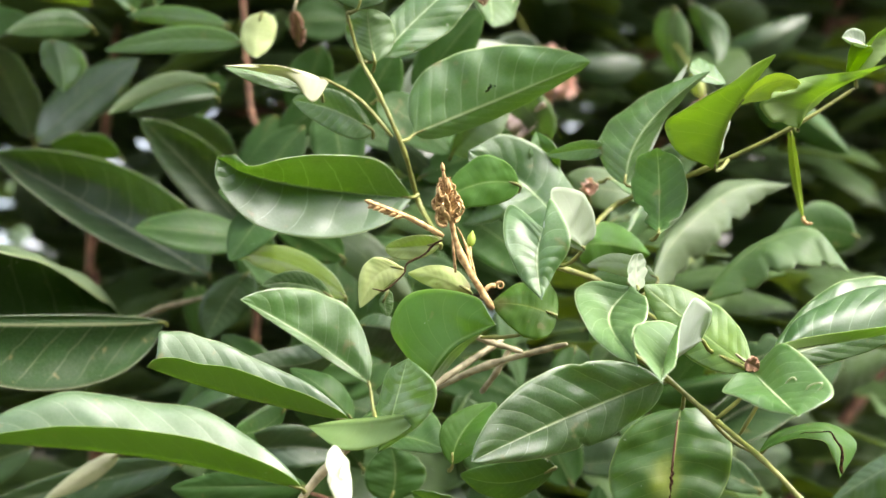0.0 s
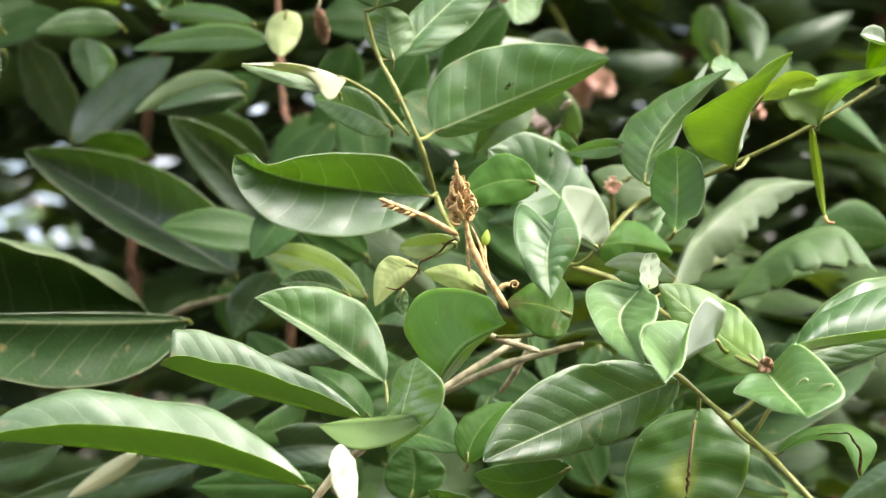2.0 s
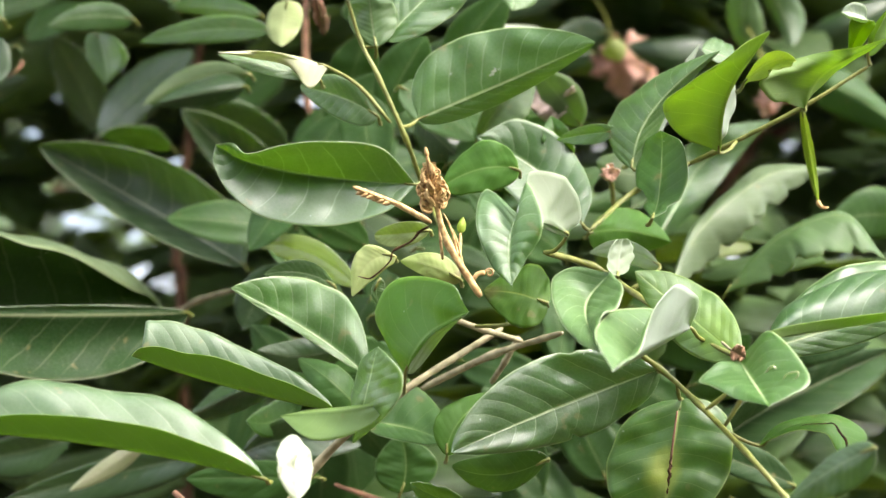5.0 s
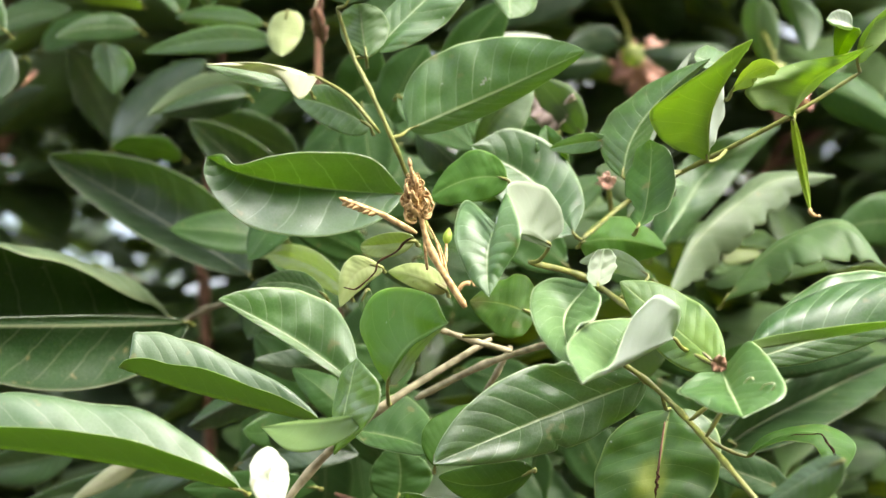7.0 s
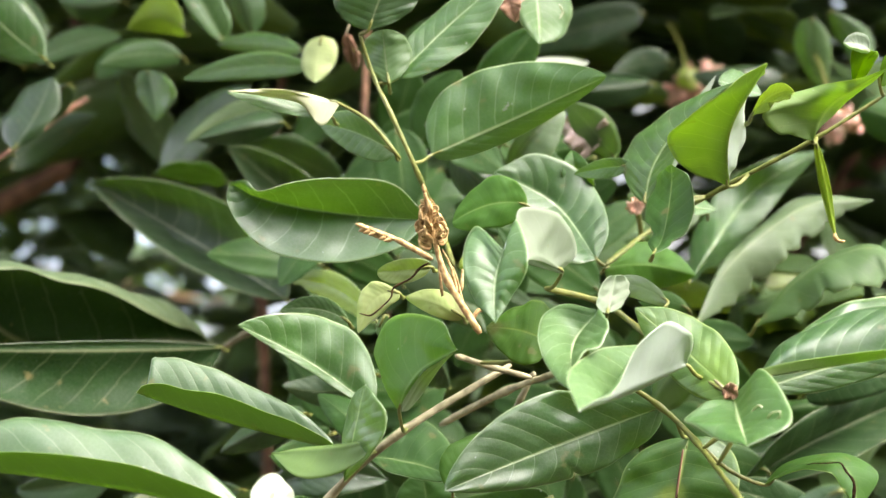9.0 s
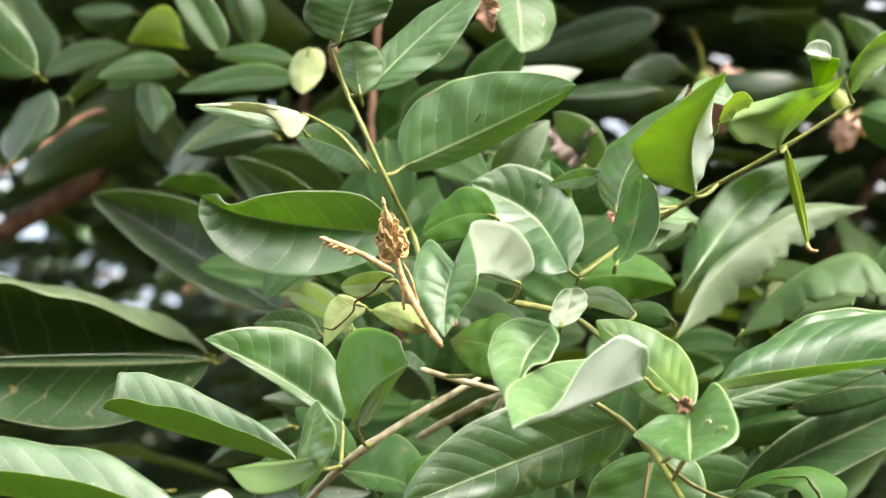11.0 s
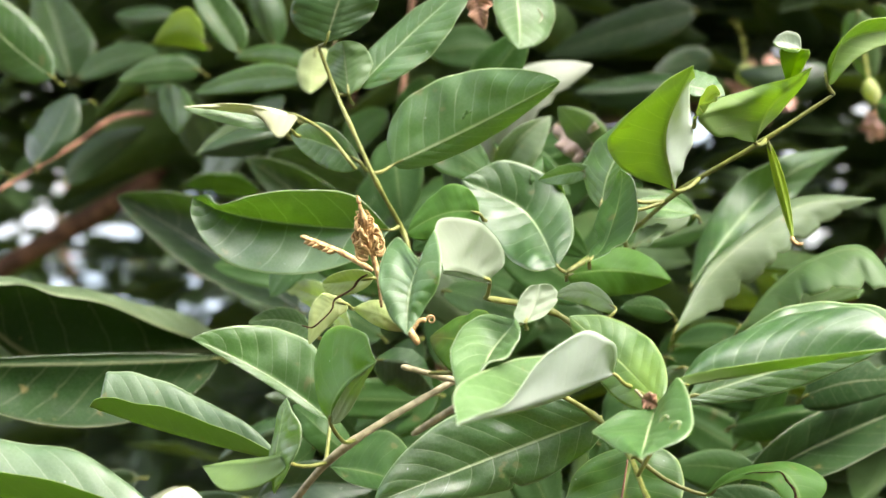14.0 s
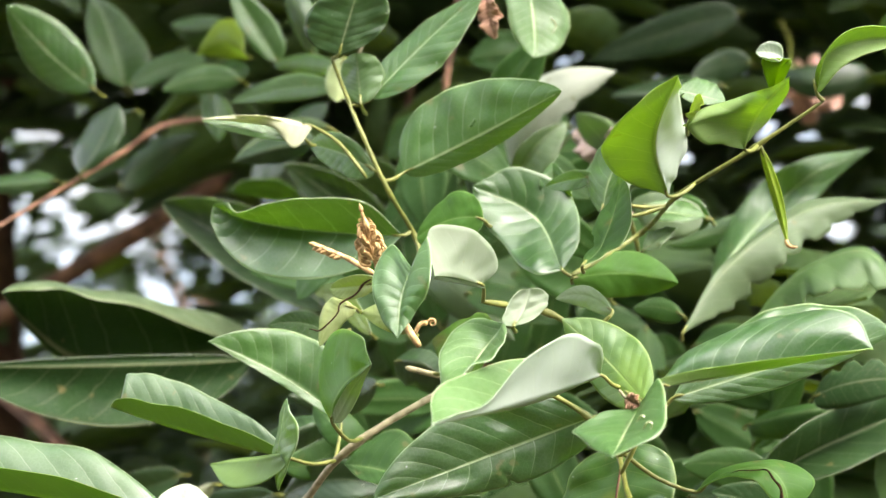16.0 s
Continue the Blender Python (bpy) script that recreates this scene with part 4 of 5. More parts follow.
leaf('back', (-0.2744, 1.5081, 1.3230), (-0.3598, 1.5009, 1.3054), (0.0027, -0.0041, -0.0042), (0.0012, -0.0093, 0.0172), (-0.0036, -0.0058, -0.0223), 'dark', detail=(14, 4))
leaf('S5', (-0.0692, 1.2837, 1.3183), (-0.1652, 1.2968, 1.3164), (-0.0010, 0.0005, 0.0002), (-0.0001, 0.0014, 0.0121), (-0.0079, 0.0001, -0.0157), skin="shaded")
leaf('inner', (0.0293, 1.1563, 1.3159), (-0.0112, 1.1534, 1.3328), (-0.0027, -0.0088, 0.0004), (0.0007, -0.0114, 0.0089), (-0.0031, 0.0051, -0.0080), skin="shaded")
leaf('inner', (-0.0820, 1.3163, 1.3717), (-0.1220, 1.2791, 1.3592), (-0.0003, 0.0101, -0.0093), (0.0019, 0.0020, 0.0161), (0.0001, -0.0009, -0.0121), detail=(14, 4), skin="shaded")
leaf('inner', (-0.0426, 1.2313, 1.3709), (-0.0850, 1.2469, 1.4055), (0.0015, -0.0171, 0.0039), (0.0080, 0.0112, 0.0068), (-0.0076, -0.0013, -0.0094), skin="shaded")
leaf('back', (0.3433, 1.9059, 1.6883), (0.2449, 1.9017, 1.6891), (-0.0047, -0.0226, -0.0127), (0.0016, 0.0089, 0.0205), (0.0017, 0.0074, -0.0154), 'dark', detail=(14, 4))
leaf('back', (0.4955, 2.1203, 1.7150), (0.6026, 2.1126, 1.7733), (-0.0082, -0.0272, -0.0082), (0.0193, 0.0175, -0.0178), (-0.0169, 0.0123, 0.0144), 'dark', detail=(14, 4))
leaf('back', (0.3456, 1.5467, 1.6241), (0.4325, 1.5334, 1.5755), (-0.0077, -0.0082, 0.0115), (-0.0013, 0.0109, -0.0214), (0.0083, 0.0272, 0.0194), detail=(14, 4), skin="shaded")
leaf('back', (0.4256, 1.4962, 1.5018), (0.3432, 1.4821, 1.4963), (0.0017, 0.0066, 0.0096), (0.0005, 0.0025, 0.0239), (0.0013, 0.0031, -0.0215), detail=(14, 4), skin="shaded")
leaf('back', (0.3688, 1.8877, 1.7467), (0.3805, 1.9067, 1.6739), (-0.0071, -0.0037, 0.0012), (-0.0131, 0.0225, 0.0083), (0.0222, 0.0030, -0.0053), 'bright', detail=(14, 4))
leaf('back', (0.3864, 1.8853, 1.7527), (0.4181, 1.8871, 1.6878), (0.0097, 0.0135, 0.0048), (-0.0110, 0.0047, -0.0057), (0.0237, 0.0076, 0.0013), 'green', detail=(14, 4))
leaf('back', (0.0783, 1.5952, 1.6686), (0.0122, 1.6146, 1.6468), (-0.0030, -0.0218, -0.0034), (0.0017, 0.0206, 0.0146), (0.0028, 0.0305, -0.0121), 'dark', detail=(14, 4))
leaf('back', (0.0026, 1.4029, 1.5811), (0.0487, 1.3970, 1.5377), (-0.0043, -0.0119, 0.0016), (-0.0072, 0.0178, -0.0147), (0.0187, 0.0131, 0.0118), 'dark', detail=(14, 4))
leaf('inner', (0.0902, 1.3458, 1.5325), (0.0464, 1.3726, 1.5111), (0.0018, 0.0133, 0.0025), (-0.0042, -0.0159, 0.0124), (0.0044, -0.0176, -0.0152), 'green', detail=(14, 4))
leaf('back', (0.1917, 1.3583, 1.5340), (0.1365, 1.3666, 1.5465), (-0.0090, -0.0135, -0.0027), (0.0055, 0.0073, 0.0153), (0.0043, -0.0014, -0.0191), 'pale', detail=(14, 4))
leaf('back', (-0.0407, 1.4559, 1.4997), (0.0325, 1.4517, 1.4389), (-0.0015, -0.0226, 0.0060), (-0.0129, 0.0074, -0.0137), (0.0049, 0.0089, 0.0179), 'pale', detail=(14, 4))
leaf('back', (0.3058, 1.3967, 1.3669), (0.2170, 1.3834, 1.3460), (-0.0001, -0.0082, -0.0015), (0.0069, 0.0272, 0.0085), (-0.0015, 0.0109, -0.0189), 'dark', detail=(14, 4))
leaf('inner', (0.2391, 1.3462, 1.3415), (0.1711, 1.3321, 1.3516), (0.0034, 0.0066, 0.0036), (0.0004, 0.0025, 0.0126), (0.0010, 0.0031, -0.0218), detail=(14, 4), skin="shaded")
leaf('inner', (0.1843, 1.3377, 1.4232), (0.1539, 1.3567, 1.3833), (-0.0050, -0.0037, 0.0067), (-0.0044, 0.0225, 0.0028), (0.0137, 0.0030, -0.0172), 'pale', detail=(14, 4))
leaf('inner', (-0.0466, 1.2853, 1.4169), (-0.1145, 1.2871, 1.4085), (0.0022, 0.0135, -0.0090), (-0.0000, 0.0047, 0.0139), (0.0002, 0.0076, -0.0128), 'dark')
leaf('inner', (-0.1026, 1.3452, 1.3836), (-0.1699, 1.3646, 1.3522), (0.0008, -0.0218, 0.0042), (-0.0007, 0.0206, 0.0107), (0.0034, 0.0305, -0.0156), 'dark', detail=(14, 4))
leaf('back', (0.1019, 1.5029, 1.6074), (0.0637, 1.4970, 1.5594), (-0.0110, -0.0119, 0.0084), (-0.0123, 0.0178, 0.0056), (0.0206, 0.0131, -0.0107), 'green', detail=(14, 4))
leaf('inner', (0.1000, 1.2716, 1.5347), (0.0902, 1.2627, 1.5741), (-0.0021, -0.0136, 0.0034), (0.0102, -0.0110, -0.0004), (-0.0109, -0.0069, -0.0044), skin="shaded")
leaf('back', (0.2680, 1.3583, 1.3977), (0.3501, 1.3666, 1.4090), (-0.0056, -0.0135, 0.0072), (-0.0044, -0.0014, -0.0182), (0.0011, 0.0073, 0.0158), detail=(14, 4), skin="in_shade", bites=((1, 0.3, 0.3, 0.03), (1, 0.5, 0.4, 0.03), (1, 0.7, 0.35, 0.03)))
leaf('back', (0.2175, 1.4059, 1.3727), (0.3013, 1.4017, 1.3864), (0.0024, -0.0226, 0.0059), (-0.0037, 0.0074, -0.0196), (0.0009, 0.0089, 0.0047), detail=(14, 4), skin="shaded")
leaf('back', (0.2183, 1.5967, 1.3250), (0.2373, 1.5834, 1.3747), (-0.0052, -0.0082, 0.0010), (0.0149, 0.0109, -0.0060), (-0.0131, 0.0272, -0.0027), 'dark', detail=(14, 4))
leaf('back', (0.2162, 1.5962, 1.5341), (0.1480, 1.5821, 1.5131), (0.0098, 0.0066, 0.0011), (0.0002, 0.0025, 0.0098), (-0.0049, 0.0031, -0.0145), 'green', detail=(14, 4))
leaf('back', (-0.3730, 1.5377, 1.5900), (-0.3434, 1.5567, 1.6542), (0.0036, -0.0037, -0.0029), (0.0191, 0.0030, 0.0047), (-0.0275, 0.0225, 0.0119), 'dark', detail=(14, 4))
leaf('back', (-0.4662, 1.8853, 1.5906), (-0.3747, 1.8871, 1.6486), (-0.0131, 0.0135, 0.0070), (0.0098, 0.0076, -0.0178), (-0.0075, 0.0047, 0.0124), 'dark', detail=(14, 4))
leaf('back', (-0.3710, 1.9952, 1.7817), (-0.4473, 2.0146, 1.7862), (0.0030, -0.0218, -0.0092), (-0.0056, 0.0206, 0.0186), (-0.0087, 0.0305, -0.0149), 'green', detail=(14, 4))
leaf('back', (-0.1829, 1.6529, 1.7007), (-0.2070, 1.6470, 1.7676), (0.0051, -0.0119, 0.0009), (0.0157, 0.0131, 0.0065), (-0.0168, 0.0178, 0.0028), 'green', detail=(14, 4))
leaf('back', (0.0468, 1.3716, 1.5621), (0.0898, 1.3627, 1.6091), (-0.0033, -0.0136, 0.0046), (0.0128, -0.0110, -0.0174), (-0.0078, -0.0069, 0.0039), 'pale', detail=(14, 4))
leaf('back', (0.1307, 1.4040, 1.5749), (0.0929, 1.3977, 1.6181), (-0.0020, -0.0051, 0.0040), (0.0130, -0.0087, 0.0077), (-0.0089, 0.0087, -0.0079), 'pale', detail=(14, 4))
leaf('back', (0.0250, 1.5059, 1.5809), (0.1157, 1.5017, 1.6604), (-0.0146, -0.0226, 0.0052), (0.0130, 0.0074, -0.0094), (-0.0148, 0.0089, 0.0248), 'white', wave=0.08, lumps=0.2, bites=((-1, 0.55, 0.18, 0.03), (-1, 0.72, 0.22, 0.03)), detail=(14, 4))
leaf('back', (0.1960, 1.7967, 1.6709), (0.0854, 1.7834, 1.6630), (0.0005, -0.0082, -0.0035), (-0.0012, 0.0272, 0.0164), (-0.0011, 0.0109, -0.0187), 'dark', detail=(14, 4))
leaf('back', (0.2228, 1.8962, 1.7019), (0.1590, 1.8821, 1.6856), (-0.0030, 0.0066, 0.0037), (0.0004, 0.0025, 0.0179), (-0.0005, 0.0031, -0.0174), 'dark', detail=(14, 4))
leaf('back', (-0.4164, 1.5877, 1.5878), (-0.5043, 1.6067, 1.5858), (0.0077, -0.0037, -0.0003), (-0.0095, 0.0225, 0.0118), (-0.0016, 0.0030, -0.0105), 'green', detail=(14, 4))
leaf('back', (-0.3363, 1.5853, 1.6507), (-0.3824, 1.5871, 1.6025), (-0.0050, 0.0135, 0.0024), (-0.0212, 0.0047, 0.0063), (0.0165, 0.0076, -0.0054), 'dark', detail=(14, 4))
leaf('inner', (-0.0342, 1.2952, 1.4325), (0.0041, 1.3146, 1.4056), (0.0086, -0.0218, 0.0098), (-0.0149, 0.0305, -0.0187), (0.0005, 0.0206, 0.0091), 'dark')
leaf('back', (-0.1307, 1.4529, 1.6073), (-0.2017, 1.4470, 1.5929), (0.0103, -0.0119, 0.0026), (-0.0046, 0.0178, 0.0129), (-0.0089, 0.0131, -0.0132), 'dark', detail=(14, 4))
leaf('inner', (-0.1303, 1.3216, 1.3287), (-0.0402, 1.3127, 1.3385), (-0.0047, -0.0136, 0.0103), (0.0110, -0.0110, -0.0153), (0.0065, -0.0069, 0.0177), 'dark', detail=(14, 4))
leaf('back', (0.1679, 1.5040, 1.3039), (0.2513, 1.4977, 1.3234), (0.0095, -0.0051, -0.0039), (0.0044, -0.0087, -0.0127), (-0.0089, 0.0087, 0.0175), 'dark', detail=(14, 4))
leaf('back', (0.1682, 1.7025, 1.2766), (0.2066, 1.7150, 1.3601), (-0.0085, 0.0158, -0.0018), (0.0267, -0.0173, -0.0034), (-0.0204, -0.0126, 0.0122), 'green', detail=(14, 4))
leaf('inner', (-0.0705, 1.1868, 1.5918), (-0.1350, 1.1606, 1.6050), (-0.0008, 0.0063, 0.0013), (-0.0003, 0.0026, 0.0044), (-0.0027, -0.0033, -0.0053), 'green')
leaf('S4', (0.1433, 1.1768, 1.5429), (0.1806, 1.1915, 1.6186), (-0.0036, 0.0005, -0.0003), (-0.0062, 0.0001, -0.0023), (0.0073, 0.0022, 0.0028), stalk=(0.1743, 1.1857, 1.5394), skin="glossy")
leaf('S4', (0.1827, 1.1933, 1.6155), (0.2131, 1.2083, 1.6074), (0, 0, 0), (-0.0030, -0.0055, -0.0052), (0.0035, 0.0157, 0.0121), 'green', stub=False)
leaf('inner', (0.2507, 1.0482, 1.6190), (0.2353, 1.0468, 1.6230), (0.0002, 0.0000, 0.0006), (-0.0013, -0.0121, -0.0035), (0.0007, 0.0000, 0.0076), 'white', under=UNDER, wave=0.02, cup=0.4, stub=False, detail=(20, 6), rims=(((0.2475, 1.0359, 1.6171), (0.2419, 1.0354, 1.6181), (0.2377, 1.0390, 1.6202),), ((0.2501, 1.0481, 1.6263), (0.2439, 1.0475, 1.6292), (0.2382, 1.0470, 1.6271),)), spine=((0.2469, 1.0479, 1.6204), (0.2432, 1.0475, 1.6217), (0.2394, 1.0472, 1.6223),))
leaf('inner', (0.2444, 1.0659, 1.5990), (0.2551, 1.0487, 1.6184), (-0.0027, -0.0013, 0.0015), (0.0051, -0.0045, -0.0012), (-0.0079, -0.0108, 0.0029), 'lime', wave=0.02, cup=0.1, stub=False, detail=(30, 6), rims=(((0.2469, 1.0560, 1.6012), (0.2521, 1.0514, 1.6089), (0.2554, 1.0467, 1.6153),), ((0.2419, 1.0555, 1.6045), (0.2391, 1.0452, 1.6130), (0.2399, 1.0402, 1.6187),)), spine=((0.2455, 1.0609, 1.6049), (0.2470, 1.0560, 1.6101), (0.2497, 1.0512, 1.6146),))
leaf('S6', (0.1836, 1.0254, 1.4255), (0.3062, 1.0298, 1.4611), (-0.0073, 0.0061, -0.0021), (0.0089, -0.0037, -0.0096), (0.0159, 0.0205, 0.0358), stalk=(0.1526, 1.0261, 1.3924), skin="green")
leaf('back', (0.2127, 1.3522, 1.3251), (0.4081, 1.4775, 1.3985), (-0.0062, -0.0210, 0.0080), (0.0173, -0.0280, -0.0117), (-0.0237, -0.0434, 0.0196), 'in_shade', detail=(40, 8), wave=0.03, cup=0.15, rims=(((0.2748, 1.3398, 1.3409), (0.3216, 1.3659, 1.3581), (0.3684, 1.4121, 1.3761),), ((0.2434, 1.3257, 1.3677), (0.2805, 1.3505, 1.3894), (0.3436, 1.4089, 1.4007),)), spine=((0.2609, 1.3683, 1.3531), (0.3042, 1.3939, 1.3698), (0.3544, 1.4304, 1.3861),))
leaf('inner', (0.1512, 1.2934, 1.5426), (0.1950, 1.2990, 1.5331), (0.0008, -0.0039, -0.0021), (-0.0001, -0.0161, -0.0066), (0.0009, 0.0192, 0.0108), 'matt', wave=0.02, cup=0.2, detail=(30, 6), rims=(((0.1622, 1.2797, 1.5318), (0.1738, 1.2762, 1.5292), (0.1847, 1.2856, 1.5299),), ((0.1629, 1.3050, 1.5462), (0.1748, 1.3115, 1.5465), (0.1858, 1.3079, 1.5406),)), spine=((0.1621, 1.2928, 1.5384), (0.1738, 1.2923, 1.5357), (0.1848, 1.2957, 1.5340),))
leaf('inner', (0.1500, 1.2833, 1.5093), (0.1745, 1.2864, 1.5254), (-0.0004, -0.0000, -0.0004), (0.0040, -0.0096, -0.0021), (-0.0032, 0.0147, 0.0073), 'pale', wave=0.05, cup=0.2, detail=(30, 6), rims=(((0.1599, 1.2745, 1.5111), (0.1658, 1.2752, 1.5149), (0.1705, 1.2808, 1.5191),), ((0.1531, 1.2937, 1.5204), (0.1586, 1.2995, 1.5243), (0.1666, 1.2954, 1.5261),)), spine=((0.1559, 1.2840, 1.5131), (0.1618, 1.2848, 1.5170), (0.1678, 1.2855, 1.5208),))
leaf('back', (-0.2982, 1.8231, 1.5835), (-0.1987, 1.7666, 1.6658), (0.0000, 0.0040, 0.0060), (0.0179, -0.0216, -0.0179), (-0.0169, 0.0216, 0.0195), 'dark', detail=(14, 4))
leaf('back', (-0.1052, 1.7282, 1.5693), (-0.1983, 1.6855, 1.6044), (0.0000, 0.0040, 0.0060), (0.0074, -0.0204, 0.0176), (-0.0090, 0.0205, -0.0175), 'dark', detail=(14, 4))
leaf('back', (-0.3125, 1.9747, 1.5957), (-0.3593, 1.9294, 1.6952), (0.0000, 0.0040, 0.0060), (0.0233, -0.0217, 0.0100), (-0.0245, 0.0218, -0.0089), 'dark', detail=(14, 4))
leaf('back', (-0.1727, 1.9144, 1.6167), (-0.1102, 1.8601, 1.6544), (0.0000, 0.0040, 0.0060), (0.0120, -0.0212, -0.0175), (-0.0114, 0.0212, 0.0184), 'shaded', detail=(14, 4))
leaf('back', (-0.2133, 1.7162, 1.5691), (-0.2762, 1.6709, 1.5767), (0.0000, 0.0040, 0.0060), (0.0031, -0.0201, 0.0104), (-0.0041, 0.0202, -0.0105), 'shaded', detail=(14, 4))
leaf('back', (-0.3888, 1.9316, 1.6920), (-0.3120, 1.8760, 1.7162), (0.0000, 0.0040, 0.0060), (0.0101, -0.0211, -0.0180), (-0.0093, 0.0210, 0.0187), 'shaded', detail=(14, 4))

SHOOT = ((0.0272, 1.0796, 1.4546), (0.0076, 1.0809, 1.4867), (-0.0004, 1.0789, 1.5126), (-0.0058, 1.0730, 1.5390))


# ---- the rusty shoot, buds and withered flowers on the near tree ----
def strand(name, points, r0, r1, mat, parent, sides=7, n=14, label="", knots=()):
    v, f = tube(bezier(points, n), r0, r1, sides, 0.2, knots)
    return link_mesh(name, v, f, [mat], parent=parent, label=label)


def coil(at, axis, side, radius, turns, parent):
    """A tightly curled young leaflet."""
    at, axis, side = (np.asarray(v, float) for v in (at, axis, side))
    axis = axis / np.linalg.norm(axis)
    other = np.cross(axis, side)
    line = []
    for k in range(22):
        q = k / 21
        a = 2 * math.pi * turns * q
        r = radius * (1 - 0.75 * q)
        line.append(at + side * (radius - r * math.cos(a)) + axis * r * math.sin(a) + other * 0.0012 * q)
    v, f = tube(np.array(line), radius * 0.20, radius * 0.13, 6, 0.6)
    return link_mesh("curled_leaflet", v, f, [BUD], parent=parent, label="curled rust-brown young leaflet")


def pip(name, at, axis, length, width, mat, parent, label=""):
    """A bud: a drop with ridges, pointed at its end."""
    at, axis = np.asarray(at, float), np.asarray(axis, float)
    axis = axis / np.linalg.norm(axis)
    a = np.cross(axis, (0.2, 0.9, 0.1))
    a /= np.linalg.norm(a)
    b = np.cross(axis, a)
    V, F, n, m = [], [], 9, 12
    for i in range(n + 1):
        s = i / n
        r = width * (math.sin(math.pi * min(1, s * 0.92 + 0.08)) ** 0.8 * (1 - 0.45 * s) + 0.02)
        for j in range(m):
            w = 2 * math.pi * j / m + 0.8 * s
            k = r * (1 + 0.10 * math.cos(4 * w))
            V.append(at + axis * length * s + k * (math.cos(w) * a + math.sin(w) * b))
    for i in range(n):
        for j in range(m):
            k = (j + 1) % m
            F.append((i * m + j, i * m + k, (i + 1) * m + k, (i + 1) * m + j))
    F += [tuple(range(m))[::-1], tuple(n * m + j for j in range(m))]
    return link_mesh(name, V, F, [mat], parent=parent, label=label)


shoot = TWIGS["S2"]
shoot.data.materials[0] = BUD
tagged(shoot, "rust-brown hairy young shoot")
tip_low, tip_high = np.array(SHOOT[2]), np.array(SHOOT[3])
rise = tip_high - tip_low
lean_left = np.cross(rise, (0, 1, 0))
lean_left /= -np.linalg.norm(lean_left)
bud_rng = np.random.default_rng(12)
for k in range(30):
    # young leaflets rolled up like fern crosiers, two rows that narrow towards the tip
    q = k / 29
    hand = 1 if k % 2 else -1
    out = lean_left * hand * bud_rng.uniform(0.7, 1.0) + np.array((0, -1.0, 0)) * bud_rng.uniform(-0.9, 0.25)
    out /= np.linalg.norm(out)
    reach = 0.0040 * (1 - q) ** 0.6 + 0.0010
    foot = tip_low + rise * (0.98 * q - 0.16)
    axis = rise / np.linalg.norm(rise)
    coil(foot + out * 0.0006, axis * bud_rng.uniform(0.7, 1.0) + out * 0.3, out, reach, bud_rng.uniform(1.1, 1.6), shoot)
for k in range(14):
    # crumpled leaflets between them
    q = k / 13
    turn = 2.4 * k
    out = lean_left * math.cos(turn) + np.array((0, -1.0, 0)) * math.sin(turn)
    wide = 0.0075 * (1 - q) ** 0.8 * (0.5 + min(1.0, 2.5 * q)) + 0.0006
    foot = tip_low + rise * (0.7 * q - 0.22)
    tip = foot + rise * bud_rng.uniform(0.25, 0.45) + out * wide
    side = np.cross(out, rise / np.linalg.norm(rise)) * bud_rng.uniform(0.0014, 0.0026)
    v, f, s, uv = blade(foot, tip, out * wide * bud_rng.uniform(0.2, 0.8), -side, side, 8, 2, bud_rng, wave=0.6, cup=0.6, thick=0.0008)
    link_mesh("young_leaflet", v, f, [BUD, BUD], s, uv, shoot, "crumpled rust-tan young leaflet")
pip("bud", tip_high - rise * 0.04, rise, 0.006, 0.0016, BUD, shoot)
for k, (dx, dz, up) in enumerate(((0.006, -0.004, 0.026), (0.009, -0.010, 0.022), (-0.003, -0.006, 0.030))):
    foot = np.array(SHOOT[1]) + (dx, 0.002 * k, dz - 0.004)
    strand("shoot_sheath", (foot, foot + (0.001 * k - 0.004, 0, up * 0.6), foot + (0.003 * k - 0.009, 0, up)), 0.0011, 0.0003, BUD, shoot)
SIDE = ((-0.0019, 1.0926, 1.4988), (-0.0242, 1.1013, 1.5109), (-0.0436, 1.1094, 1.5184),)
strand("side_shoot", SIDE, 0.0019, 0.0014, BUD, shoot)
for k in range(13):
    q = np.array(SIDE[1]) * (1 - k / 12) + np.array(SIDE[2]) * k / 12
    pip("bud", q, (-0.9, -0.3 * math.sin(2.1 * k), 0.32 * (-1) ** k), 0.0062, 0.0019, BUD, shoot)
PALE_BUD = ((0.0159, 1.0970, 1.4800), (0.0164, 1.1019, 1.4928), (0.0187, 1.1063, 1.5046),)
strand("bud_stalk", PALE_BUD[:2], 0.0012, 0.0009, BUD, shoot, n=6)
pip("bud", PALE_BUD[1], np.array(PALE_BUD[2]) - np.array(PALE_BUD[1]), 0.0105, 0.0032, SKINS["yellow"], shoot, "pale yellow-green bud")
KNOB = ((0.0214, 1.0900, 1.4609), (0.0258, 1.0900, 1.4677), (0.0306, 1.0900, 1.4687),)
strand("withered_stub", KNOB, 0.0012, 0.0016, BUD, shoot)
coil(KNOB[2], (0, 0, 1), np.array((1, 0, 0.0)), 0.0028, 1.4, shoot)


# the blackened twiglet that carries the shrivelled leaves
WITHERED = [(-0.0034, 1.0850, 1.4956), (-0.0125, 1.0880, 1.4902), (-0.0224, 1.0900, 1.4834), (-0.0279, 1.0900, 1.4745), (-0.0360, 1.0900, 1.4660), (-0.0466, 1.0920, 1.4670)]
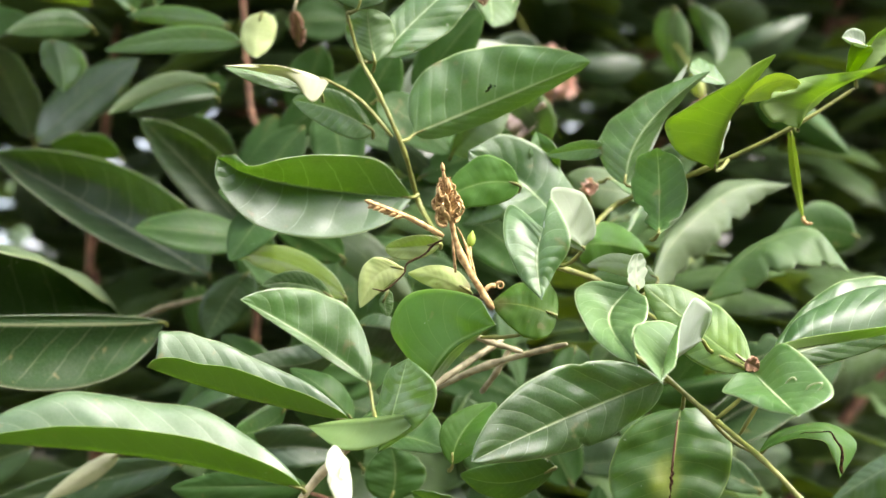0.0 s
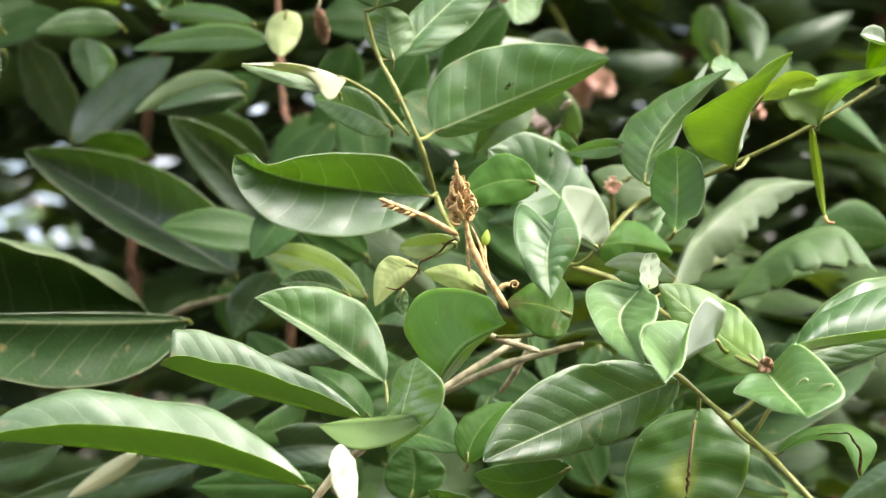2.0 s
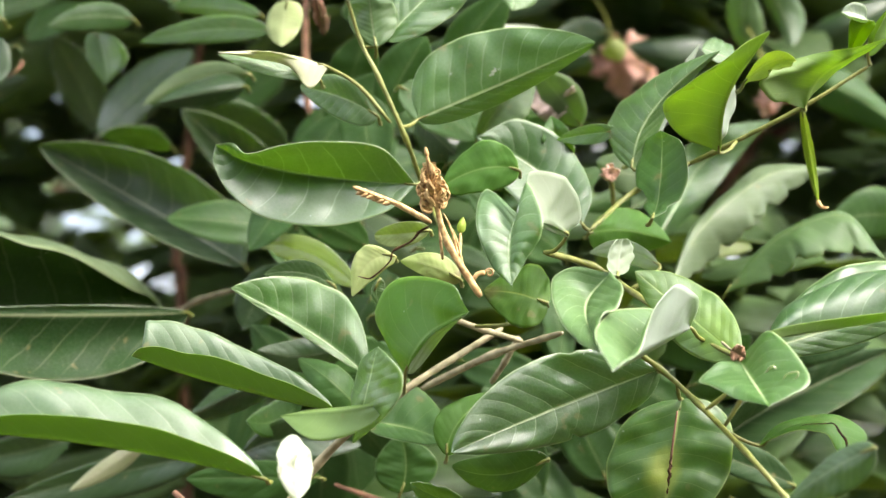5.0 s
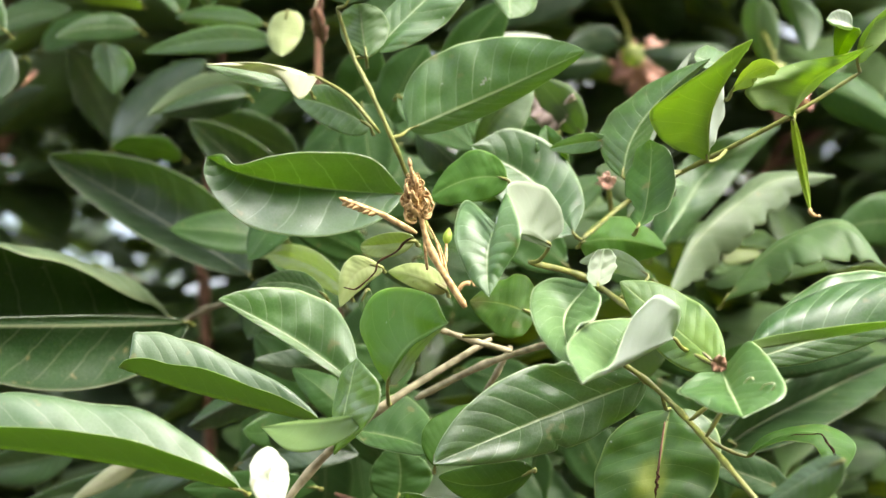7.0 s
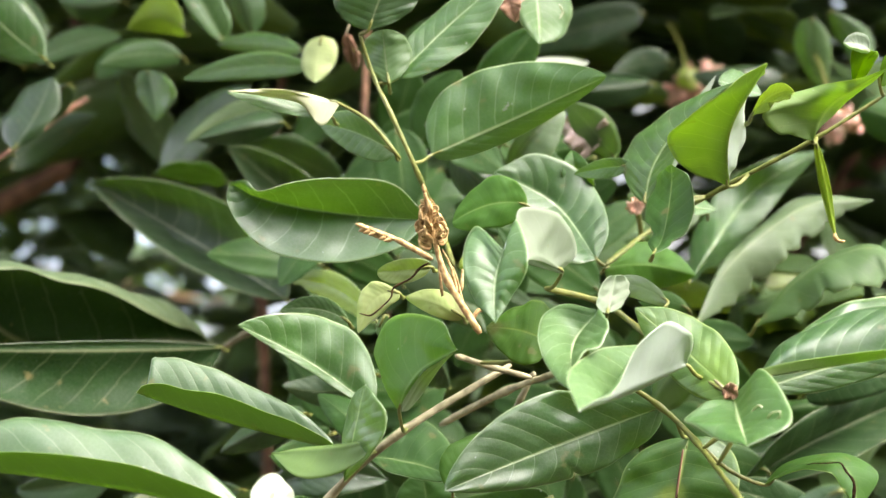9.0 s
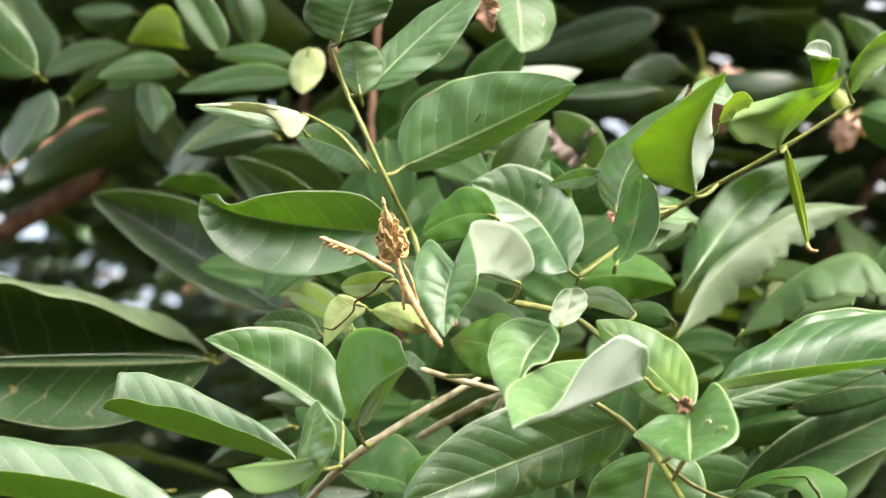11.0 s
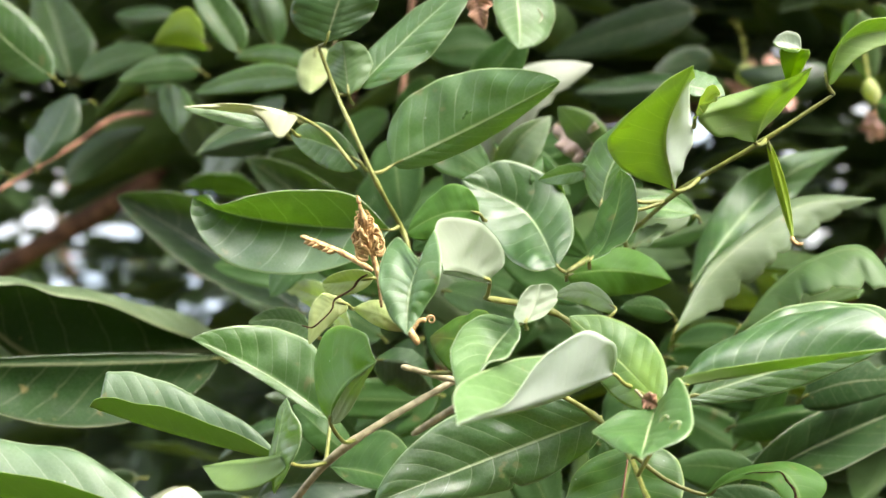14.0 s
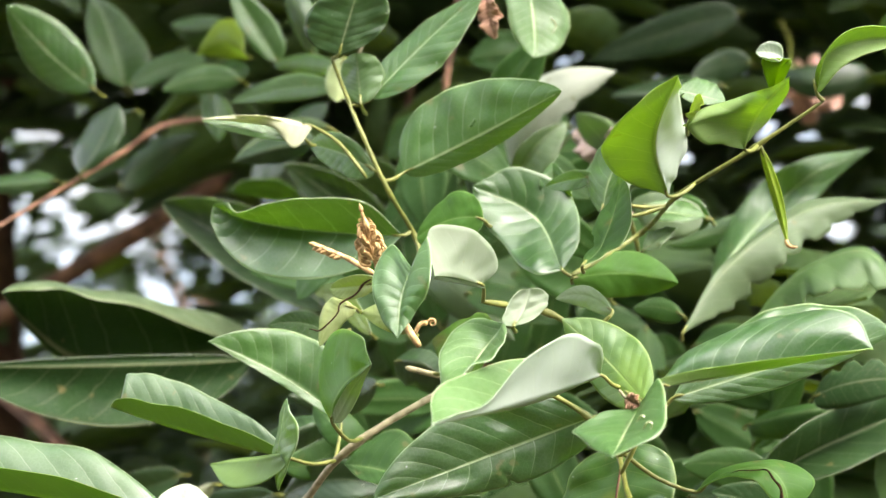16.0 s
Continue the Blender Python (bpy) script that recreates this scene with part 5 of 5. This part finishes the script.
strand("withered_twiglet", [p + np.array((0.0012 * math.sin(5.0 * k), 0.0, 0.001 * math.cos(7.0 * k))) for k, p in enumerate(bezier(WITHERED, 14))], 0.0007, 0.0004, SCAR, TWIGS["inner"], n=30, knots=(0.15, 0.4, 0.55, 0.8), label="twisted blackened twiglet between shrivelled leaves")


def flower(at, down, size, twig_from, rng):
    """A withered flower: a green cup and a fringe of crumpled faded petals."""
    at, down = np.asarray(at, float), np.asarray(down, float)
    down = down / np.linalg.norm(down)
    stalk = strand("flower_stalk", (twig_from, at * 0.5 + np.asarray(twig_from) * 0.5 + (0, 0, 0.01), at - down * size * 0.55), 0.0018, 0.0022, STALK, tree)
    stalk.matrix_parent_inverse = TREE_BACK
    pip("flower_cup", at - down * size * 0.7, down, size * 0.8, size * 0.26, SKINS["shrivelled"], stalk, "yellow-green cup of a flower")
    a = np.cross(down, (0.1, 0.2, 0.97))
    a /= np.linalg.norm(a)
    b = np.cross(down, a)
    for k in range(9):
        w = 2 * math.pi * k / 9 + rng.uniform(-0.3, 0.3)
        out = math.cos(w) * a + math.sin(w) * b
        tip = at + down * size * rng.uniform(0.5, 0.95) + out * size * rng.uniform(0.35, 0.75)
        side = np.cross(out, down) * size * 0.24
        v, f, s, uv = blade(at + down * size * 0.1, tip, out * size * 0.16, -side, side, 14, 4, rng, wave=0.9, cup=0.4)
        link_mesh("petal", v, f, [PETAL, PETAL], s, uv, stalk)


flower_rng = np.random.default_rng(5)
BLOOM = ((0.2533, 2.0932, 1.7179), (0.2754, 2.1473, 1.6993),)
flower(BLOOM[1], np.array(BLOOM[1]) - np.array(BLOOM[0]), 0.060, np.array(BLOOM[0]) + (0.0, 0.14, 0.07), flower_rng)
BLOOM = ((0.3692, 1.8038, 1.6615), (0.3752, 1.8026, 1.6448),)
flower(BLOOM[1], np.array(BLOOM[1]) - np.array(BLOOM[0]), 0.036, np.array(BLOOM[0]) + (0.0, 0.14, 0.07), flower_rng)
TOP = np.array(((-0.6300, 2.5729, 1.5891), (-0.5641, 2.5634, 1.6265), (-0.5565, 2.6089, 1.6711), (-0.5545, 2.6361, 1.7202),)[3])
flower(TOP + (0.02, -0.05, 0.01), (0.3, -0.6, -0.3), 0.022, TOP, flower_rng)
BLOOM = ((0.1351, 1.2954, 1.5352),)[0]
flower(BLOOM, (0.2, -0.9, 0.1), 0.010, np.array(BLOOM) + (0.01, 0.03, -0.03), flower_rng)


def dry_leaf(line, width, twig_from, label, skin=DRY):
    """A dead leaf, crumpled along its line."""
    line = np.asarray(line, float)
    d = line[-1] - line[0]
    bow = line[len(line) // 2] - (line[0] + line[-1]) / 2
    side = np.cross(d, (0.3, 0.9, 0.1))
    side *= width / np.linalg.norm(side)
    v, f, s, uv = blade(line[0], line[-1], bow, -side + (0, -width * 0.5, 0), side + (0, -width * 0.3, 0), 24, 6, flower_rng, wave=0.45, cup=0.5)
    ob = link_mesh("dead_leaf", v, f, [skin, skin], s, uv, TWIGS["inner"], label)
    strand("leaf_stalk", (twig_from, line[0] * 0.6 + np.asarray(twig_from) * 0.4, line[0]), 0.0009, 0.0007, TWIG, TWIGS["inner"], n=6)
    return ob


DEAD = ((0.0896, 1.4158, 1.6068), (0.1008, 1.4091, 1.5995), (0.1118, 1.4062, 1.5926), (0.1085, 1.4069, 1.5764),)
dry_leaf((DEAD[0], DEAD[2], DEAD[3]), 0.019, np.array(DEAD[0]) + (-0.02, 0.02, -0.02), "shrivelled pinkish-black dead leaf", DRY_PALE)
dry_leaf(((-0.0762, 1.3799, 1.6696), (-0.0720, 1.3895, 1.6553), (-0.0695, 1.3990, 1.6425),), 0.006, np.array(((-0.0762, 1.3799, 1.6696), (-0.0720, 1.3895, 1.6553), (-0.0695, 1.3990, 1.6425),)[0]) + (0.01, 0.02, 0.03), "curled brown dead leaf")
dry_leaf(((0.0455, 1.2634, 1.6942), (0.0473, 1.2621, 1.6783), (0.0512, 1.2607, 1.6625),), 0.009, np.array(((0.0455, 1.2634, 1.6942), (0.0473, 1.2621, 1.6783), (0.0512, 1.2607, 1.6625),)[0]) + (0.01, 0.02, 0.03), "curled brown dead leaf")

dry_leaf(((0.1600, 0.9951, 1.4289), (0.1636, 0.9943, 1.4272), (0.1679, 0.9935, 1.4245),), 0.005, np.array(((0.1600, 0.9951, 1.4289), (0.1636, 0.9943, 1.4272), (0.1679, 0.9935, 1.4245),)[0]) + (-0.004, 0.006, 0.004), "red-brown withered leaf tip at the twig's end")

strand("leaf_scar", [np.array(p) + (0.0006 * math.sin(5.0 * k), 0, 0.0005 * math.sin(8.0 * k)) for k, p in enumerate(bezier(((0.2158, 1.0581, 1.3796), (0.2342, 1.0581, 1.3810), (0.2425, 1.0581, 1.3711), (0.2441, 1.0581, 1.3546)), 12))], 0.0002, 0.0010, SCAR, TWIGS["S6"], n=36, knots=(0.5, 0.65, 0.8, 0.92), label="blackened midrib of the arched leaf")

strand("withered_tip", ((0.2505, 1.1523, 1.5149), (0.2512, 1.1530, 1.5119), (0.2542, 1.1530, 1.5099), (0.2572, 1.1520, 1.5104),), 0.0016, 0.0008, BUD, TWIGS["S4"], n=5, label="brown withered tip of the narrow leaf")

# pale trails that leaf miners left
for TRAIL in (((0.1667, 0.9613, 1.4141), (0.1693, 0.9622, 1.4195), (0.1720, 0.9591, 1.4233), (0.1737, 0.9573, 1.4221), (0.1722, 0.9606, 1.4168), (0.1679, 0.9628, 1.4133),), ((0.1740, 0.9435, 1.4168), (0.1757, 0.9402, 1.4208), (0.1792, 0.9322, 1.4225), (0.1787, 0.9338, 1.4192), (0.1751, 0.9404, 1.4163),)):
    strand("miner_trail", [np.array(p) + (0, -0.0095, 0) for p in TRAIL], 0.0005, 0.0004, SKINS["cream"], TWIGS["S3"], label="whitish leaf-miner trail on the blade")
strand("miner_trail", [np.array(p) + (0, -0.007, 0) for p in ((0.0840, 1.3315, 1.6839), (0.0867, 1.3379, 1.6792), (0.0843, 1.3357, 1.6741),)], 0.0006, 0.0005, SKINS["cream"], TWIGS["inner"], label="whitish leaf-miner trail on the blade")

# the split, blackened midrib of a yellowing leaf
CRACK = bezier(((0.1488, 1.0979, 1.3849), (0.1451, 1.0935, 1.3625), (0.1421, 1.0882, 1.3421), (0.1410, 1.0864, 1.3214)), 24)
strand("dead_midrib", [p + (0, -0.0042, 0) for p in CRACK], 0.0006, 0.0012, BARK, TWIGS["S6"], n=40, label="dry brown midrib of the yellowing leaf")
strand("leaf_scar", [p + (0.0009 * math.sin(9.0 * k), -0.0048, 0) for k, p in enumerate(CRACK[9:])], 0.0004, 0.0016, SCAR, TWIGS["S6"], n=40, knots=(0.2, 0.35, 0.6, 0.8), label="split blackened midrib of the yellowing leaf")

# brown branches seen between the leaves
BOUGH = [np.array(p) for p in ((-0.6300, 2.5729, 1.5891), (-0.5641, 2.5634, 1.6265), (-0.5565, 2.6089, 1.6711), (-0.5545, 2.6361, 1.7202),)]
limb("branch", [BOUGH[0] + (-0.5, 0.1, -0.25)] + BOUGH + [BOUGH[3] + (-0.05, 0.1, 0.3), BOUGH[3] + (-0.1, 0.2, 0.8)], 0.016, 0.009)
THIN = [np.array(p) for p in ((-0.3797, 1.6535, 1.6136), (-0.3638, 1.7705, 1.6521),)]
limb("branch", [THIN[0] * 3 - THIN[1] * 2, THIN[0], THIN[1], BOUGH[3]], 0.002, 0.0035)
STEM = [np.array(p) for p in ((-0.0908, 1.8153, 1.6453), (-0.0848, 1.8055, 1.6109), (-0.0794, 1.7783, 1.5775),)]
limb("branch", [STEM[2] * 1.6 - STEM[0] * 0.6 + (0, 0.25, -0.2), STEM[2], STEM[0], STEM[0] * 1.6 - STEM[2] * 0.6 + (0, 0.3, 0.3)], 0.004, 0.003)
STEM = [np.array(p) for p in ((-0.2653, 2.3609, 1.4799), (-0.2630, 2.3654, 1.4379), (-0.2609, 2.3734, 1.3956),)]
limb("branch", [STEM[2] * 2 - STEM[0] + (0, 0.1, -0.4)] + STEM[::-1] + [STEM[0] + (0.03, 0.05, 0.3)], 0.008, 0.006)


# ---- trees behind ----
def crown(name, places, sizes, rng, parent, label, droop=0.5):
    """Many leaves joined into one crown."""
    V, F, U, K = [], [], [], 0
    ns, nv = 5, 1
    for p, size in zip(places, sizes):
        yaw = rng.uniform(0, 2 * math.pi)
        d = np.array([math.cos(yaw), math.sin(yaw), rng.uniform(-1.0, 0.35) * droop])
        d /= np.linalg.norm(d)
        side = np.cross(d, (0, 0, 1))
        side /= np.linalg.norm(side)
        up = np.cross(side, d)
        roll = rng.normal(0, 0.5)
        w = (math.cos(roll) * side + math.sin(roll) * up) * size * rng.uniform(0.17, 0.24)
        fold = up * size * rng.uniform(0.02, 0.10)
        bow = up * size * rng.uniform(-0.02, 0.10)
        v, f, s, uv = blade(p, p + d * size, bow, -w + fold, w + fold, ns, nv, rng, thick=size * 0.006)
        V.append(v)
        U.append(uv)
        F += [tuple(i + K for i in q) for q in f]
        K += len(v)
    ob = link_mesh(name, np.vstack(V), F, [CROWN], None, np.vstack(U), parent, label)
    return tagged(ob, kind="stuff")


def clumps(rng, count, box, clump, spread):
    """Places in clumps within a box ((x0, x1), (y0, y1), (z0, z1))."""
    lo, hi = np.array(box).T
    heart = rng.uniform(lo, hi, (count, 3))
    return (heart[:, None] + rng.normal(0, spread, (count, clump, 3))).reshape(-1, 3)


def back_tree(seed, foot, height, box, count, clump, spread, size, label, kind="tree", thin=None):
    rng = np.random.default_rng(seed)
    top = tagged(new(kind), label, "tree")
    top.location = foot
    f = np.array(foot)
    lean = rng.normal(0, 0.12, 2)
    line = bezier([(0, 0, -0.1), (lean[0], lean[1], height * 0.4), (-lean[0], lean[1], height * 0.75), (lean[1], lean[0], height)], 16)
    v, fc = tube(line, 0.07 * height / 3, 0.02, 10, 0.3)
    link_mesh("trunk", v, fc, [BARK], parent=top)
    for k in range(5):
        q = line[6 + 2 * k]
        lo, hi = np.array(box).T
        end = rng.uniform(lo, hi) - f
        v, fc = tube(bezier([q, q * 0.5 + end * 0.5 + (0, 0, 0.15), end], 10), 0.022, 0.006, 8, 0.3)
        link_mesh("limb", v, fc, [BARK], parent=top)
    pts = clumps(rng, count, box, clump, spread)
    if thin:
        # a gap in the crown, (x0, x1), (z0, z1), in which only some of the leaves stay
        (x0, x1), (z0, z1), keep = thin
        gap = (pts[:, 0] > x0) & (pts[:, 0] < x1) & (pts[:, 2] > z0) & (pts[:, 2] < z1)
        pts = pts[~gap | (rng.uniform(0, 1, len(pts)) < keep)]
    pts = pts - f
    crown("crown", pts, rng.uniform(0.75, 1.2, len(pts)) * size, rng, top, "")
    return top


back_tree(11, (1.4, 2.7, 0.0), 3.2, ((-0.50, 1.3), (2.2, 2.8), (0.75, 3.2)), 130, 10, 0.10, 0.21, "leafy evergreen tree in shade behind the near leaves", thin=((-1.0, -0.22), (1.2, 1.62), 0.12))
back_tree(12, (1.7, 3.4, 0.0), 3.8, ((-0.75, 2.0), (2.8, 4.0), (0.4, 4.0)), 300, 12, 0.15, 0.22, "dense dark green tree further back", thin=((-2.0, -0.38), (1.22, 1.64), 0.3))
back_tree(13, (2.4, 5.5, 0.0), 5.0, ((-1.3, 3.2), (4.6, 6.5), (0.2, 4.6)), 420, 14, 0.25, 0.26, "large tree with dark crown in the distance", thin=((-1.8, -0.62), (1.15, 1.72), 0.45))
back_tree(14, (-1.3, 3.3, 0.0), 3.6, ((-1.9, -0.60), (2.4, 3.6), (1.79, 3.2)), 270, 10, 0.09, 0.20, "tree with a raised crown and bright sky below its leaves", thin=((-3, -0.75), (1.0, 1.68), 0.4))
back_tree(15, (-1.6, 3.2, 0.0), 1.5, ((-2.0, -0.55), (2.4, 3.6), (0.3, 1.22)), 80, 10, 0.08, 0.19, "low dark green bush beside the trees", "bush")
back_tree(16, (-3.4, 7.0, 0.0), 5.5, ((-4.8, -1.2), (5.5, 8.0), (0.2, 4.6)), 560, 14, 0.26, 0.22, "thin-crowned tree in the distance with bright sky through it", thin=((-3.7, -2.1), (1.15, 1.9), 0.42))
back_tree(17, (-3.0, 9.5, 0.0), 2.2, ((-6.0, 4.0), (8.5, 10.5), (0.1, 1.3)), 260, 14, 0.35, 0.30, "dark hedge in the distance under the trees", "hedge", thin=((-5.0, -2.4), (0.8, 2.2), 0.1))

# more leaves of the near tree, out of focus behind its twigs
fill_rng = np.random.default_rng(44)
for k in range(140):
    depth = fill_rng.uniform(1.36, 1.85)
    if k < 84:
        base = np.array((fill_rng.uniform(-0.05, 0.24) * depth, depth, 1.5 + fill_rng.uniform(-0.21, 0.12) * depth))
    else:
        base = np.array((fill_rng.uniform(-0.09, 0.13) * depth, depth, 1.5 + fill_rng.uniform(-0.14, 0.08) * depth))
    if base[0] > 0.12 and base[2] > 1.45:
        continue
    yaw = fill_rng.uniform(0, 2 * math.pi)
    way = np.array((math.cos(yaw), fill_rng.uniform(-0.45, 0.25), 0.8 * math.sin(yaw) - 0.15))
    way /= np.linalg.norm(way)
    across = np.cross(way, (fill_rng.uniform(-0.6, 0.6), -1.0, fill_rng.uniform(0.0, 0.9)))
    across *= fill_rng.uniform(0.015, 0.024) / np.linalg.norm(across)
    length = fill_rng.uniform(0.06, 0.10)
    skin = ("greyed", "shaded", "green", "matt", "dark", "green", "greyed")[fill_rng.integers(0, 7)]
    if k >= 84:
        skin = ("pale", "greyed", "wan", "matt", "pale", "silver")[fill_rng.integers(0, 6)]
    # low leaves get darker skins, the shade between the twigs put in their colour
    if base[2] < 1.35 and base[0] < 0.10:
        skin = "shaded" if k % 3 else "in_shade"
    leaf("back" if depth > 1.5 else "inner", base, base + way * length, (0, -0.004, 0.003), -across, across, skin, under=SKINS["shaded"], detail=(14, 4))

# more leaves of the near tree, deep between the twigs
inner_rng = np.random.default_rng(33)
deep = clumps(inner_rng, 20, ((0.0, 0.58), (1.5, 1.8), (1.18, 1.44)), 7, 0.06)
under_tree(crown("inner_foliage", deep, inner_rng.uniform(0.13, 0.19, len(deep)), inner_rng, None, ""))

# unseen leaves added above the near tree to shade the leaves behind
crown_rng = np.random.default_rng(21)
shade_leaves = clumps(crown_rng, 70, ((-1.0, 1.3), (1.35, 2.3), (1.95, 2.9)), 9, 0.10)
# a gap cut in them lets light down to the flowers
shade_leaves = shade_leaves[np.hypot(shade_leaves[:, 0] - 0.85, shade_leaves[:, 1] - 1.75) > 0.42]
under_tree(crown("crown", shade_leaves, crown_rng.uniform(0.12, 0.2, len(shade_leaves)), crown_rng, None, ""))
